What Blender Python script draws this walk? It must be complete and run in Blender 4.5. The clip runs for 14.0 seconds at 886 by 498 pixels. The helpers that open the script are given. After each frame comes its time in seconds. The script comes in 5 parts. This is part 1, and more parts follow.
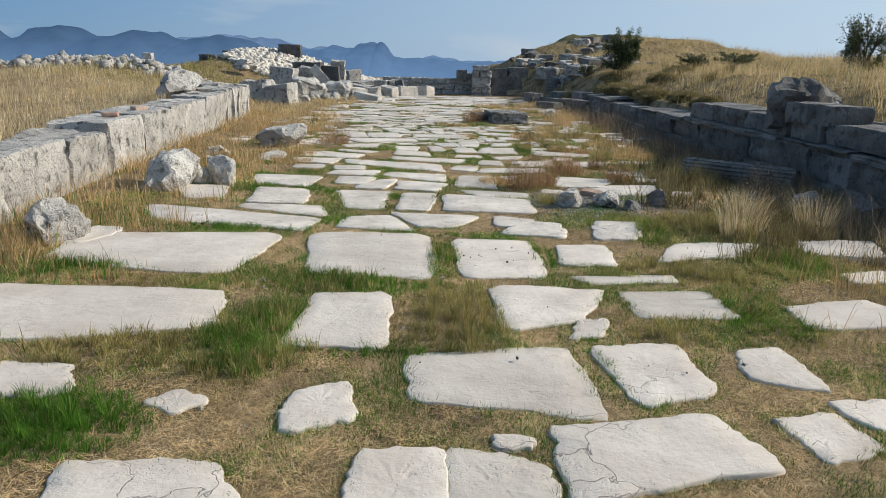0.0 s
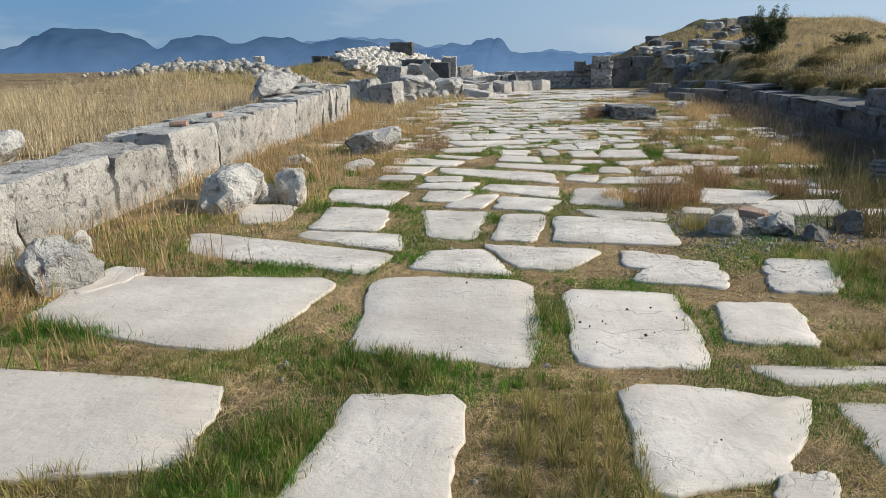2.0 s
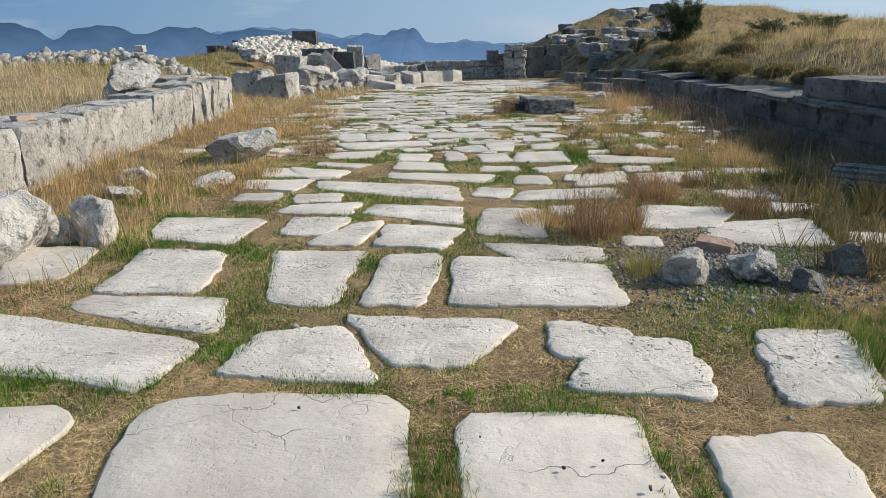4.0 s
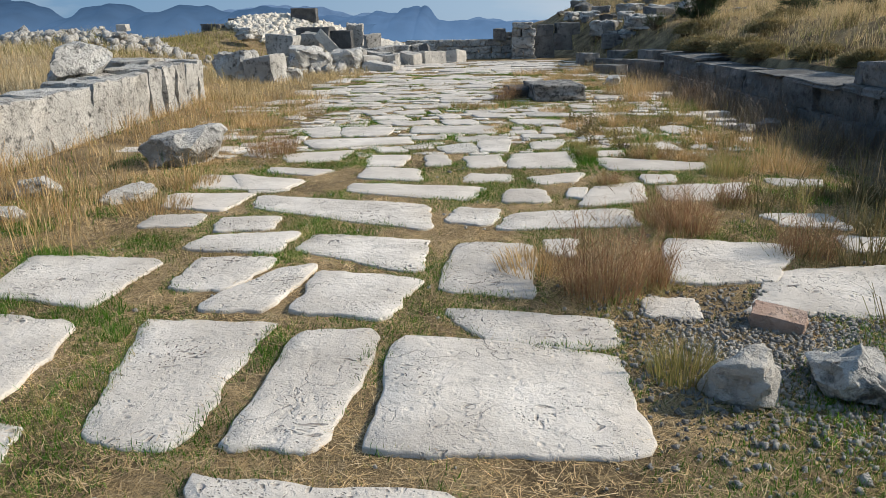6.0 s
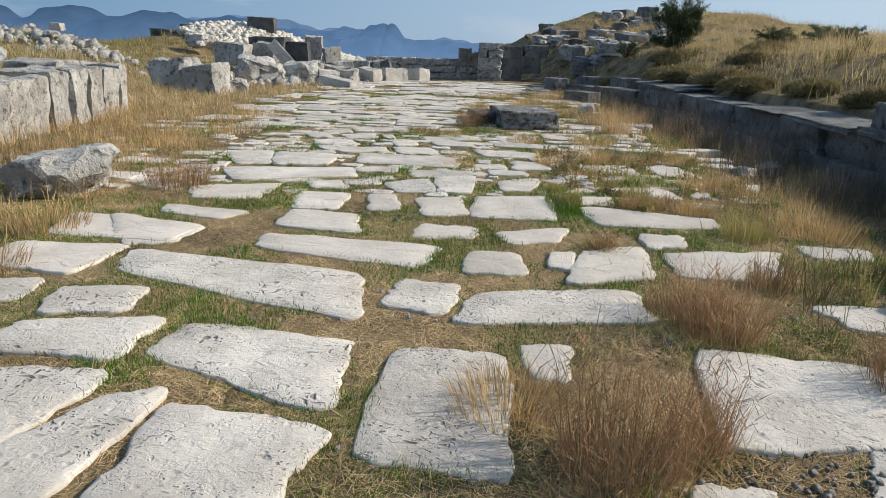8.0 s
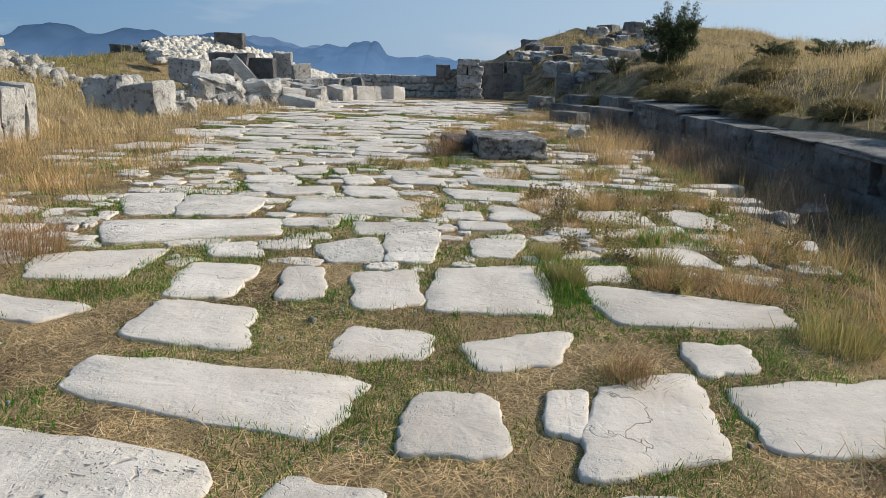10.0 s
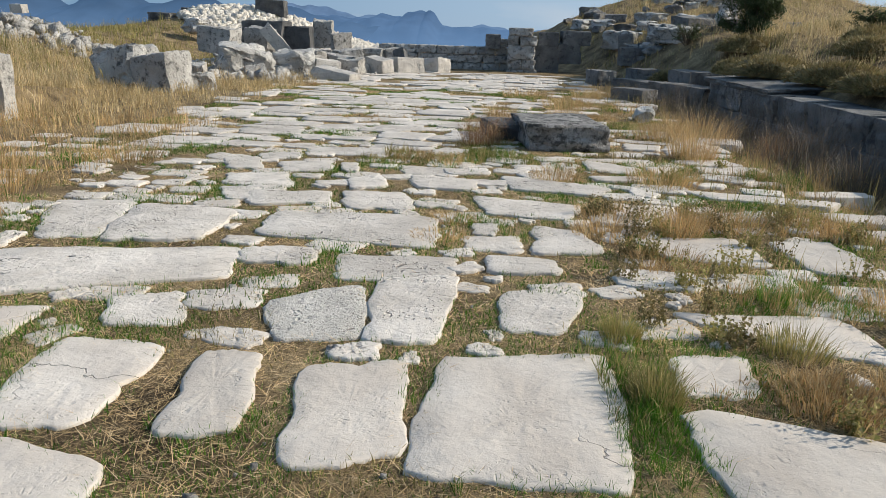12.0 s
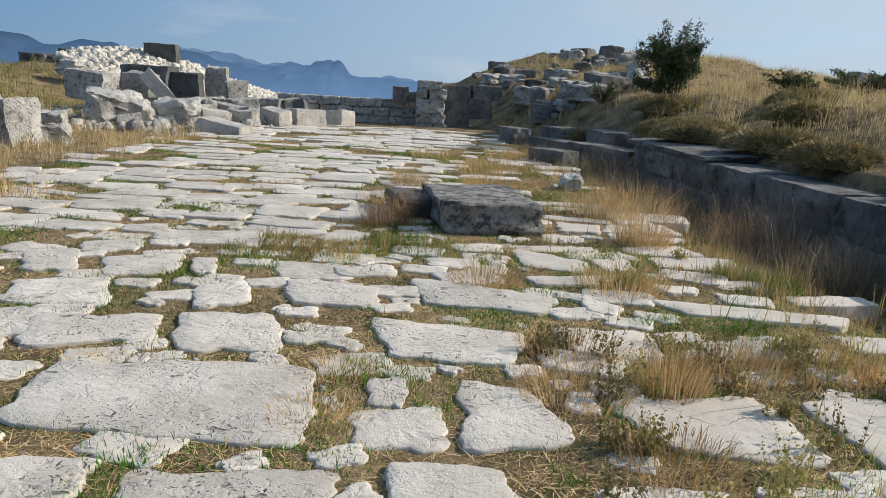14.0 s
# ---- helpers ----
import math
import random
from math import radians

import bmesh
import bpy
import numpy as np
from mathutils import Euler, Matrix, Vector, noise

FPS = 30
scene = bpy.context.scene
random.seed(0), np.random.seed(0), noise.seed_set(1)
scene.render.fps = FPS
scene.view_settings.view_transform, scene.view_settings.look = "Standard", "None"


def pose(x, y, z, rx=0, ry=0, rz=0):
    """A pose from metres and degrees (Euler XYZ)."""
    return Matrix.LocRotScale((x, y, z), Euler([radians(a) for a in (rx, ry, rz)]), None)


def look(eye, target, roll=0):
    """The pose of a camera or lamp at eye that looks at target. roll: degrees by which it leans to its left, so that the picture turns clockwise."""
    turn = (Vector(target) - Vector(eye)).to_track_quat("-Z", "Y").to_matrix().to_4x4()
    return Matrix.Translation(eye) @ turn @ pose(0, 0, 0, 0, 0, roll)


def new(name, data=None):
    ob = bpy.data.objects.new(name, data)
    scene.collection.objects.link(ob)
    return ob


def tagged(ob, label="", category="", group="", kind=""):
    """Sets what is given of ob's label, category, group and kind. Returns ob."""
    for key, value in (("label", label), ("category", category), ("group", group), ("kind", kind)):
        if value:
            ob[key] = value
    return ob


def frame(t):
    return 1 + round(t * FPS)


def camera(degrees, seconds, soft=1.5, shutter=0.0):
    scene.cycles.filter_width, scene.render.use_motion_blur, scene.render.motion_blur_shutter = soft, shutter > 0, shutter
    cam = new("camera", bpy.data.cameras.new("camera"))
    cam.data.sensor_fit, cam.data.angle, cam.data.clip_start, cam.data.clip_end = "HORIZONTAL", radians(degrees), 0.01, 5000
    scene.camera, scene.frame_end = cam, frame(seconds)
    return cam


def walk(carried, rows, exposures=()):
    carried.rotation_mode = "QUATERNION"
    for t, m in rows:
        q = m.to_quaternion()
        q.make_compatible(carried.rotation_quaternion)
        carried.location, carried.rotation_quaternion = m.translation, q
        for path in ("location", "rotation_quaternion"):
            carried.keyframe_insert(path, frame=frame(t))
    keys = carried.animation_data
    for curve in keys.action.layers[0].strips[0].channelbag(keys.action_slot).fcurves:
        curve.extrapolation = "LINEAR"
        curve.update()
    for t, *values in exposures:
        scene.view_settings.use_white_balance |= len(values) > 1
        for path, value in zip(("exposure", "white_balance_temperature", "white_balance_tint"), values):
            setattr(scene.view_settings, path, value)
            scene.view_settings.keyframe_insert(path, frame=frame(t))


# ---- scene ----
cam = camera(63.6, 14.0, soft=0.6)
METRES, EYE, TILT, LEAN, TURN = 13.9, 1.5, 0.0, 0.0, 0.0
ROWS = [
    (0.0, 0.0, 0.0, 0.0, 0.38, -14.77, -1.42),
    (0.5, -0.0001, 0.0327, 0.0001, 2.77, -11.01, 0.06),
    (1.0, -0.0, 0.0662, -0.0012, 8.08, -13.97, 0.49),
    (1.5, -0.0041, 0.1049, -0.0039, 5.26, -14.22, 2.41),
    (2.0, 0.0038, 0.1404, -0.0057, 9.43, -15.15, 0.83),
    (2.5, 0.0045, 0.1777, -0.0065, 6.08, -12.83, -0.39),
    (3.0, 0.0048, 0.215, -0.0076, 2.85, -16.03, 0.31),
    (3.5, 0.0121, 0.2523, -0.011, 7.35, -17.02, 2.32),
    (4.0, 0.0133, 0.2953, -0.0116, 2.88, -15.96, 0.95),
    (4.2, 0.0168, 0.3083, -0.0095, 2.65, -15.64, 1.3),
    (6.5, 0.0349, 0.4592, -0.0134, 3.97, -17.85, 0.98),
    (7.0, 0.0331, 0.4925, -0.016, -1.87, -16.07, -0.62),
    (9.3, 0.0467, 0.6473, -0.0202, 5.92, -16.33, -3.3),
    (9.5, 0.049, 0.6659, -0.0229, 2.82, -15.7, -2.99),
    (10.0, 0.0503, 0.7046, -0.0201, -0.06, -14.8, -1.66),
    (10.5, 0.0583, 0.7393, -0.019, 3.41, -14.85, -2.1),
    (11.0, 0.0557, 0.779, -0.0219, -2.31, -14.91, -0.94),
    (11.5, 0.0545, 0.8115, -0.0211, 1.62, -15.76, -1.55),
    (12.0, 0.0633, 0.8461, -0.0218, 4.16, -17.16, -1.75),
    (12.5, 0.0654, 0.8862, -0.0219, -8.02, -15.04, -1.52),
    (13.0, 0.0673, 0.9181, -0.0219, -5.09, -12.54, -1.39),
    (13.5, 0.0677, 0.9496, -0.0214, 0.48, -14.61, -3.6),
    (14.0, 0.0636, 0.9845, -0.0191, -2.96, -13.04, -3.27),
]
walk(cam, [(t, pose(0, 0, EYE, TILT, LEAN, TURN) @ pose(METRES * x, METRES * y, METRES * z, 90 + pitch, roll, yaw)) for t, x, y, z, yaw, pitch, roll in ROWS],
     exposures=[(0.0, 0.12), (14.0, 0.12)])

# ---- light ----
SUN_UP, SUN_SIDE = radians(31), radians(78)        # height, and turn clockwise from the way ahead
world = bpy.data.worlds.new("sky")
scene.world = world
world.use_nodes = True
wn, wl = world.node_tree.nodes, world.node_tree.links
sky = wn.new("ShaderNodeTexSky")
sky.sky_type, sky.sun_disc = "NISHITA", False
sky.sun_elevation, sky.sun_rotation = SUN_UP, SUN_SIDE
sky.altitude, sky.air_density, sky.dust_density, sky.ozone_density = 900, 1.0, 0.4, 1.6
wc = wn.new("ShaderNodeTexCoord")
wm = wn.new("ShaderNodeMapping")
wm.inputs["Scale"].default_value = (1.0, 1.0, 4.5)
wm.inputs["Location"].default_value = (0.35, 0.1, 0.2)
wl.new(wc.outputs["Generated"], wm.inputs["Vector"])
wt = wn.new("ShaderNodeTexNoise")
wt.inputs["Scale"].default_value, wt.inputs["Detail"].default_value, wt.inputs["Roughness"].default_value = 2.6, 7, 0.55
wl.new(wm.outputs["Vector"], wt.inputs["Vector"])
wr = wn.new("ShaderNodeValToRGB")
wr.color_ramp.elements[0].position, wr.color_ramp.elements[1].position = 0.52, 0.72
wr.color_ramp.elements[1].color = (0.75, 0.75, 0.75, 1)
wl.new(wt.outputs["Fac"], wr.inputs["Fac"])
wx = wn.new("ShaderNodeMixRGB")
wx.inputs[2].default_value = (9.6, 10.8, 12.2, 1)
wl.new(wr.outputs["Color"], wx.inputs["Fac"])
wy = wn.new("ShaderNodeMixRGB")
wy.blend_type = "MULTIPLY"
wy.inputs["Fac"].default_value, wy.inputs[2].default_value = 1.0, (0.80, 0.92, 1.16, 1)
wl.new(sky.outputs["Color"], wy.inputs[1])
wz = wn.new("ShaderNodeMixRGB")                      # blue summer haze over the whole sky
wz.inputs["Fac"].default_value, wz.inputs[2].default_value = 0.66, (2.5, 5.7, 10.4, 1)
wl.new(wy.outputs["Color"], wz.inputs[1])
wd_ = wn.new("ShaderNodeVectorMath")
wd_.operation = "DOT_PRODUCT"
wd_.inputs[1].default_value = (math.sin(SUN_SIDE), math.cos(SUN_SIDE), 0)
wl.new(wc.outputs["Generated"], wd_.inputs[0])
wg = wn.new("ShaderNodeMapRange")                    # the sky grows paler towards the sun
wg.inputs["From Min"].default_value, wg.inputs["From Max"].default_value = -0.35, 0.95
wg.inputs["To Min"].default_value, wg.inputs["To Max"].default_value = 0.0, 0.92
wl.new(wd_.outputs["Value"], wg.inputs["Value"])
ws = wn.new("ShaderNodeMixRGB")
ws.inputs[2].default_value = (11.2, 13.6, 15.6, 1)
wl.new(wg.outputs["Result"], ws.inputs["Fac"])
wl.new(wz.outputs["Color"], ws.inputs[1])
wl.new(ws.outputs["Color"], wx.inputs[1])
wl.new(wx.outputs["Color"], wn["Background"].inputs["Color"])
wn["Background"].inputs["Strength"].default_value = 0.051
sun = new("sun", bpy.data.lights.new("sun", "SUN"))
sun.data.energy, sun.data.angle, sun.data.color = 4.7, radians(0.6), (1.0, 0.915, 0.79)
to_sun = Vector((math.sin(SUN_SIDE) * math.cos(SUN_UP), math.cos(SUN_SIDE) * math.cos(SUN_UP), math.sin(SUN_UP)))
sun.matrix_world = look(to_sun * 60, (0, 0, 0))

# ---- materials ----


def stone_mat(name, dark, light, stain, pit=1.0, scale=1.0, lichen=0.35, cover=0.56, rough=0.85, crack=0.0, flake=0.5, grain=1.0, deep=1.0, per_object=True, dash=0.0):
    """Weathered limestone: broad stains, fine grain, pits, cracks and dark lichen."""
    m = bpy.data.materials.new(name)
    m.use_nodes = True
    n, l = m.node_tree.nodes, m.node_tree.links
    b = n["Principled BSDF"]
    tc = n.new("ShaderNodeTexCoord")
    ob = n.new("ShaderNodeObjectInfo")
    add = n.new("ShaderNodeVectorMath")
    add.operation = "MULTIPLY_ADD"
    l.new(ob.outputs["Random"], add.inputs[0])
    add.inputs[1].default_value = (37, 53, 71) if per_object else (0, 0, 0)
    geo = n.new("ShaderNodeNewGeometry")
    l.new(geo.outputs["Position"], add.inputs[2])
    v = add.outputs[0]

    def noise_tex(s, detail=6, r=0.6):
        t = n.new("ShaderNodeTexNoise")
        t.inputs["Scale"].default_value, t.inputs["Detail"].default_value, t.inputs["Roughness"].default_value = s * scale, detail, r
        l.new(v, t.inputs["Vector"])
        return t.outputs["Fac"]

    def ramp(src, a, c, lo=0.0, hi=1.0):
        t = n.new("ShaderNodeMapRange")
        t.inputs["From Min"].default_value, t.inputs["From Max"].default_value = a, c
        t.inputs["To Min"].default_value, t.inputs["To Max"].default_value = lo, hi
        l.new(src, t.inputs["Value"])
        return t.outputs["Result"]

    def mix(fac, c1, c2):
        t = n.new("ShaderNodeMixRGB")
        l.new(fac, t.inputs["Fac"])
        for s, c in ((t.inputs[1], c1), (t.inputs[2], c2)):
            if isinstance(c, tuple):
                s.default_value = (*c, 1)
            else:
                l.new(c, s)
        return t.outputs["Color"]

    base = mix(ramp(noise_tex(2.2), 0.35, 0.68), dark, light)
    base = mix(ramp(noise_tex(26, 8, 0.7), 0.52, 0.72, 0, 0.35), base, stain)
    base = mix(ramp(noise_tex(7.5, 9, 0.72), cover, cover + 0.1, 0, lichen), base, (0.07, 0.07, 0.066))
    vor = n.new("ShaderNodeTexVoronoi")
    vor.inputs["Scale"].default_value = 15 * scale
    l.new(v, vor.inputs["Vector"])
    pits = ramp(vor.outputs["Distance"], 0.08, 0.30)
    gate = ramp(noise_tex(4.5, 3), 0.48, 0.64)
    pm = n.new("ShaderNodeMath")
    pm.operation = "MULTIPLY_ADD"      # 1 - gate * (1 - pits)
    inv = n.new("ShaderNodeMath")
    inv.operation = "SUBTRACT"
    l.new(pits, inv.inputs[0])
    inv.inputs[1].default_value = 1.0
    l.new(gate, pm.inputs[0])
    l.new(inv.outputs[0], pm.inputs[1])
    pm.inputs[2].default_value = 1.0
    height = n.new("ShaderNodeMath")
    height.operation = "MULTIPLY_ADD"
    l.new(pm.outputs[0], height.inputs[0])
    height.inputs[1].default_value = 0.8 * pit
    gr = n.new("ShaderNodeMath")
    gr.operation = "MULTIPLY"
    l.new(noise_tex(38, 8, 0.72), gr.inputs[0])
    gr.inputs[1].default_value = grain
    l.new(gr.outputs[0], height.inputs[2])
    h2 = n.new("ShaderNodeMath")
    h2.operation = "MULTIPLY_ADD"
    l.new(noise_tex(9, 6, 0.65), h2.inputs[0])
    h2.inputs[1].default_value = 0.5 + 1.1 * grain
    l.new(height.outputs[0], h2.inputs[2])
    top = h2.outputs[0]
    flakes = []
    for fs, lo in ((7.0, 0.50), (13, 0.56), (20, 0.61)):      # scaled-off layers with sharp rims
        fl = ramp(noise_tex(fs, 5, 0.6), lo, lo + 0.028)
        flakes.append(fl)
        hf = n.new("ShaderNodeMath")
        hf.operation = "MULTIPLY_ADD"
        l.new(fl, hf.inputs[0])
        hf.inputs[1].default_value = -flake * 9 / fs
        l.new(top, hf.inputs[2])
        top = hf.outputs[0]
    dots = n.new("ShaderNodeMath")
    dots.operation = "MULTIPLY"
    l.new(ramp(vor.outputs["Distance"], 0.10, 0.17, 1, 0), dots.inputs[0])
    l.new(ramp(noise_tex(3.1, 3), 0.5, 0.6, 0, min(1.0, 0.75 * pit)), dots.inputs[1])
    base = mix(dots.outputs[0], base, (0.10, 0.085, 0.07))
    if crack:
        wv = n.new("ShaderNodeTexVoronoi")
        wv.feature = "DISTANCE_TO_EDGE"
        wv.inputs["Scale"].default_value = 1.15 * scale
        wob = n.new("ShaderNodeTexNoise")
        wob.inputs["Scale"].default_value, wob.inputs["Detail"].default_value = 3.5, 6
        l.new(v, wob.inputs["Vector"])
        wadd = n.new("ShaderNodeVectorMath")
        wadd.operation = "MULTIPLY_ADD"
        l.new(wob.outputs["Color"], wadd.inputs[0])
        wadd.inputs[1].default_value = (0.55, 0.55, 0.55)
        l.new(v, wadd.inputs[2])
        l.new(wadd.outputs[0], wv.inputs["Vector"])
        line = ramp(wv.outputs["Distance"], 0.0, 0.006, 1, 0)
        some = n.new("ShaderNodeMath")
        some.operation = "MULTIPLY"
        l.new(line, some.inputs[0])
        l.new(ramp(noise_tex(0.9, 3), 0.5, 0.62, 0, crack * 0.75), some.inputs[1])
        base = mix(some.outputs[0], base, (0.12, 0.10, 0.08))
        h3 = n.new("ShaderNodeMath")
        h3.operation = "MULTIPLY_ADD"
        l.new(some.outputs[0], h3.inputs[0])
        h3.inputs[1].default_value = -1.5
        l.new(top, h3.inputs[2])
        top = h3.outputs[0]
    if dash:                                           # short long-drawn weathering pits
        wob = n.new("ShaderNodeTexNoise")
        wob.inputs["Scale"].default_value, wob.inputs["Detail"].default_value = 6, 3
        l.new(v, wob.inputs["Vector"])
        bend = n.new("ShaderNodeVectorMath")
        bend.operation = "MULTIPLY_ADD"
        l.new(wob.outputs["Color"], bend.inputs[0])
        bend.inputs[1].default_value = (0.16, 0.16, 0.0)
        l.new(v, bend.inputs[2])
        for sx, sy, wide, lo in ((6, 14, 0.18, 0.48), (17, 8, 0.17, 0.51), (38, 50, 0.24, 0.49)):
            long = n.new("ShaderNodeVectorMath")
            long.operation = "MULTIPLY"
            l.new(bend.outputs[0], long.inputs[0])
            long.inputs[1].default_value = (sx * scale, sy * scale, 9)
            dv = n.new("ShaderNodeTexVoronoi")
            dv.inputs["Scale"].default_value = 1.0
            l.new(long.outputs[0], dv.inputs["Vector"])
            hole = n.new("ShaderNodeMath")
            hole.operation = "MULTIPLY"
            l.new(ramp(dv.outputs["Distance"], wide * 0.55, wide * 1.25, 1, 0), hole.inputs[0])
            l.new(ramp(noise_tex(2.6, 4), lo, lo + 0.12, 0, 1), hole.inputs[1])
            tint = n.new("ShaderNodeMath")
            tint.operation = "MULTIPLY"
            l.new(hole.outputs[0], tint.inputs[0])
            tint.inputs[1].default_value = 0.72 * min(1, dash)
            base = mix(tint.outputs[0], base, (0.17, 0.14, 0.115))
            deeper = n.new("ShaderNodeMath")
            deeper.operation = "MULTIPLY_ADD"
            l.new(hole.outputs[0], deeper.inputs[0])
            deeper.inputs[1].default_value = -0.9 * dash
            l.new(top, deeper.inputs[2])
            top = deeper.outputs[0]
    hs = n.new("ShaderNodeHueSaturation")
    l.new(ramp(ob.outputs["Random"], 0, 1, 0.86, 1.08), hs.inputs["Value"])
    l.new(base, hs.inputs["Color"])
    l.new(hs.outputs["Color"], b.inputs["Base Color"])
    b.inputs["Roughness"].default_value = rough
    b.inputs["Specular IOR Level"].default_value = 0.25
    bump = n.new("ShaderNodeBump")
    bump.inputs["Strength"].default_value, bump.inputs["Distance"].default_value = 0.85, 0.016 * deep / scale
    l.new(top, bump.inputs["Height"])
    l.new(bump.outputs["Normal"], b.inputs["Normal"])
    return m


def blade_mat(name, colours, trans=0.25, rough=0.6):
    """Leaves and stalks, each of them one of several colours; a part of the light comes through."""
    m = bpy.data.materials.new(name)
    m.use_nodes = True
    n, l = m.node_tree.nodes, m.node_tree.links
    b = n["Principled BSDF"]
    geo = n.new("ShaderNodeNewGeometry")
    r = n.new("ShaderNodeValToRGB")
    l.new(geo.outputs["Random Per Island"], r.inputs["Fac"])
    e = r.color_ramp.elements
    e[0].color, e[1].color = (*colours[0], 1), (*colours[-1], 1)
    for i, c in enumerate(colours[1:-1], 1):
        e.new(i / (len(colours) - 1)).color = (*c, 1)
    big = n.new("ShaderNodeTexNoise")
    big.inputs["Scale"].default_value, big.inputs["Detail"].default_value = 1.3, 4
    l.new(geo.outputs["Position"], big.inputs["Vector"])
    mr = n.new("ShaderNodeMapRange")
    mr.inputs["From Min"].default_value, mr.inputs["From Max"].default_value = 0.3, 0.7
    mr.inputs["To Min"].default_value, mr.inputs["To Max"].default_value = 0.7, 1.25
    l.new(big.outputs["Fac"], mr.inputs["Value"])
    fine = n.new("ShaderNodeTexNoise")
    fine.inputs["Scale"].default_value, fine.inputs["Detail"].default_value = 8.0, 3
    l.new(geo.outputs["Position"], fine.inputs["Vector"])
    fr = n.new("ShaderNodeMapRange")
    fr.inputs["From Min"].default_value, fr.inputs["From Max"].default_value = 0.3, 0.7
    fr.inputs["To Min"].default_value, fr.inputs["To Max"].default_value = 0.72, 1.3
    l.new(fine.outputs["Fac"], fr.inputs["Value"])
    both = n.new("ShaderNodeMath")
    both.operation = "MULTIPLY"
    l.new(mr.outputs["Result"], both.inputs[0])
    l.new(fr.outputs["Result"], both.inputs[1])
    hs = n.new("ShaderNodeHueSaturation")
    l.new(both.outputs[0], hs.inputs["Value"])
    l.new(r.outputs["Color"], hs.inputs["Color"])
    l.new(hs.outputs["Color"], b.inputs["Base Color"])
    b.inputs["Roughness"].default_value = rough
    b.inputs["Specular IOR Level"].default_value = 0.2
    t = n.new("ShaderNodeBsdfTranslucent")
    l.new(hs.outputs["Color"], t.inputs["Color"])
    mx = n.new("ShaderNodeMixShader")
    mx.inputs["Fac"].default_value = trans
    l.new(b.outputs[0], mx.inputs[1])
    l.new(t.outputs[0], mx.inputs[2])
    l.new(mx.outputs[0], n["Material Output"].inputs["Surface"])
    return m


def soil_mat():
    m = bpy.data.materials.new("dry_soil")
    m.use_nodes = True
    n, l = m.node_tree.nodes, m.node_tree.links
    b = n["Principled BSDF"]
    geo = n.new("ShaderNodeNewGeometry")

    def tex(s, d=8, r=0.65):
        t = n.new("ShaderNodeTexNoise")
        t.inputs["Scale"].default_value, t.inputs["Detail"].default_value, t.inputs["Roughness"].default_value = s, d, r
        l.new(geo.outputs["Position"], t.inputs["Vector"])
        return t.outputs["Fac"]

    r = n.new("ShaderNodeValToRGB")
    l.new(tex(1.7), r.inputs["Fac"])
    e = r.color_ramp.elements
    e[0].position, e[0].color = 0.32, (0.075, 0.055, 0.035, 1)
    e[1].position, e[1].color = 0.72, (0.46, 0.35, 0.21, 1)
    e.new(0.5).color = (0.26, 0.19, 0.11, 1)
    r2 = n.new("ShaderNodeValToRGB")
    l.new(tex(60, 10, 0.75), r2.inputs["Fac"])
    r2.color_ramp.elements[0].position, r2.color_ramp.elements[1].position = 0.35, 0.68
    r2.color_ramp.elements[0].color, r2.color_ramp.elements[1].color = (0.30, 0.30, 0.30, 1), (1.45, 1.45, 1.4, 1)
    mul = n.new("ShaderNodeMixRGB")
    mul.blend_type = "MULTIPLY"
    mul.inputs["Fac"].default_value = 1
    l.new(r.outputs["Color"], mul.inputs[1])
    l.new(r2.outputs["Color"], mul.inputs[2])
    l.new(mul.outputs["Color"], b.inputs["Base Color"])
    b.inputs["Roughness"].default_value = 0.95
    b.inputs["Specular IOR Level"].default_value = 0.1
    bump = n.new("ShaderNodeBump")
    bump.inputs["Strength"].default_value, bump.inputs["Distance"].default_value = 0.9, 0.03
    l.new(tex(45, 10, 0.75), bump.inputs["Height"])
    l.new(bump.outputs["Normal"], b.inputs["Normal"])
    return m


def painted_haze_mat(name, col, glow):
    """Far land with its blue haze painted in as a glowing colour."""
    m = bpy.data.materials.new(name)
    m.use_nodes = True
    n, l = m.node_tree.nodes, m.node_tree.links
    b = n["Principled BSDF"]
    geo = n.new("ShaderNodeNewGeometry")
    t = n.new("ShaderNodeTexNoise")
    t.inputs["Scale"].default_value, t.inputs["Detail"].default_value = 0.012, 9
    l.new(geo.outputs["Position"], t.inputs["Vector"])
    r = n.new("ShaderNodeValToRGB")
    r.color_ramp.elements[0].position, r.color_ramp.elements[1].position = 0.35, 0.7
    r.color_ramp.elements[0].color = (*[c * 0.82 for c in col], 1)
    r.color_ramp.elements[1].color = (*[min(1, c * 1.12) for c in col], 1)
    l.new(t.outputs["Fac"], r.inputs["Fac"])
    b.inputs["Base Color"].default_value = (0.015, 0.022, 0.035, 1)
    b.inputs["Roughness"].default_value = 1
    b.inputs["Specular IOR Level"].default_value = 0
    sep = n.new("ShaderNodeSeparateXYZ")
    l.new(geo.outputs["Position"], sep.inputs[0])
    low = n.new("ShaderNodeMapRange")                  # painted haze: the glow turns paler towards the valley
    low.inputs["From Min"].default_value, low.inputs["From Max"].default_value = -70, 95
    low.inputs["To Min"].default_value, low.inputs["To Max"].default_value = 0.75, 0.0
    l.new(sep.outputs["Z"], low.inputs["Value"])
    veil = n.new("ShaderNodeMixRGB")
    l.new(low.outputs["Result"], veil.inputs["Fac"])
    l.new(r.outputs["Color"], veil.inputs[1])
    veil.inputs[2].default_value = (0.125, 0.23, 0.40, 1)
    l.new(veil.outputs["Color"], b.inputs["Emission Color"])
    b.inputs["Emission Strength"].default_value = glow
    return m


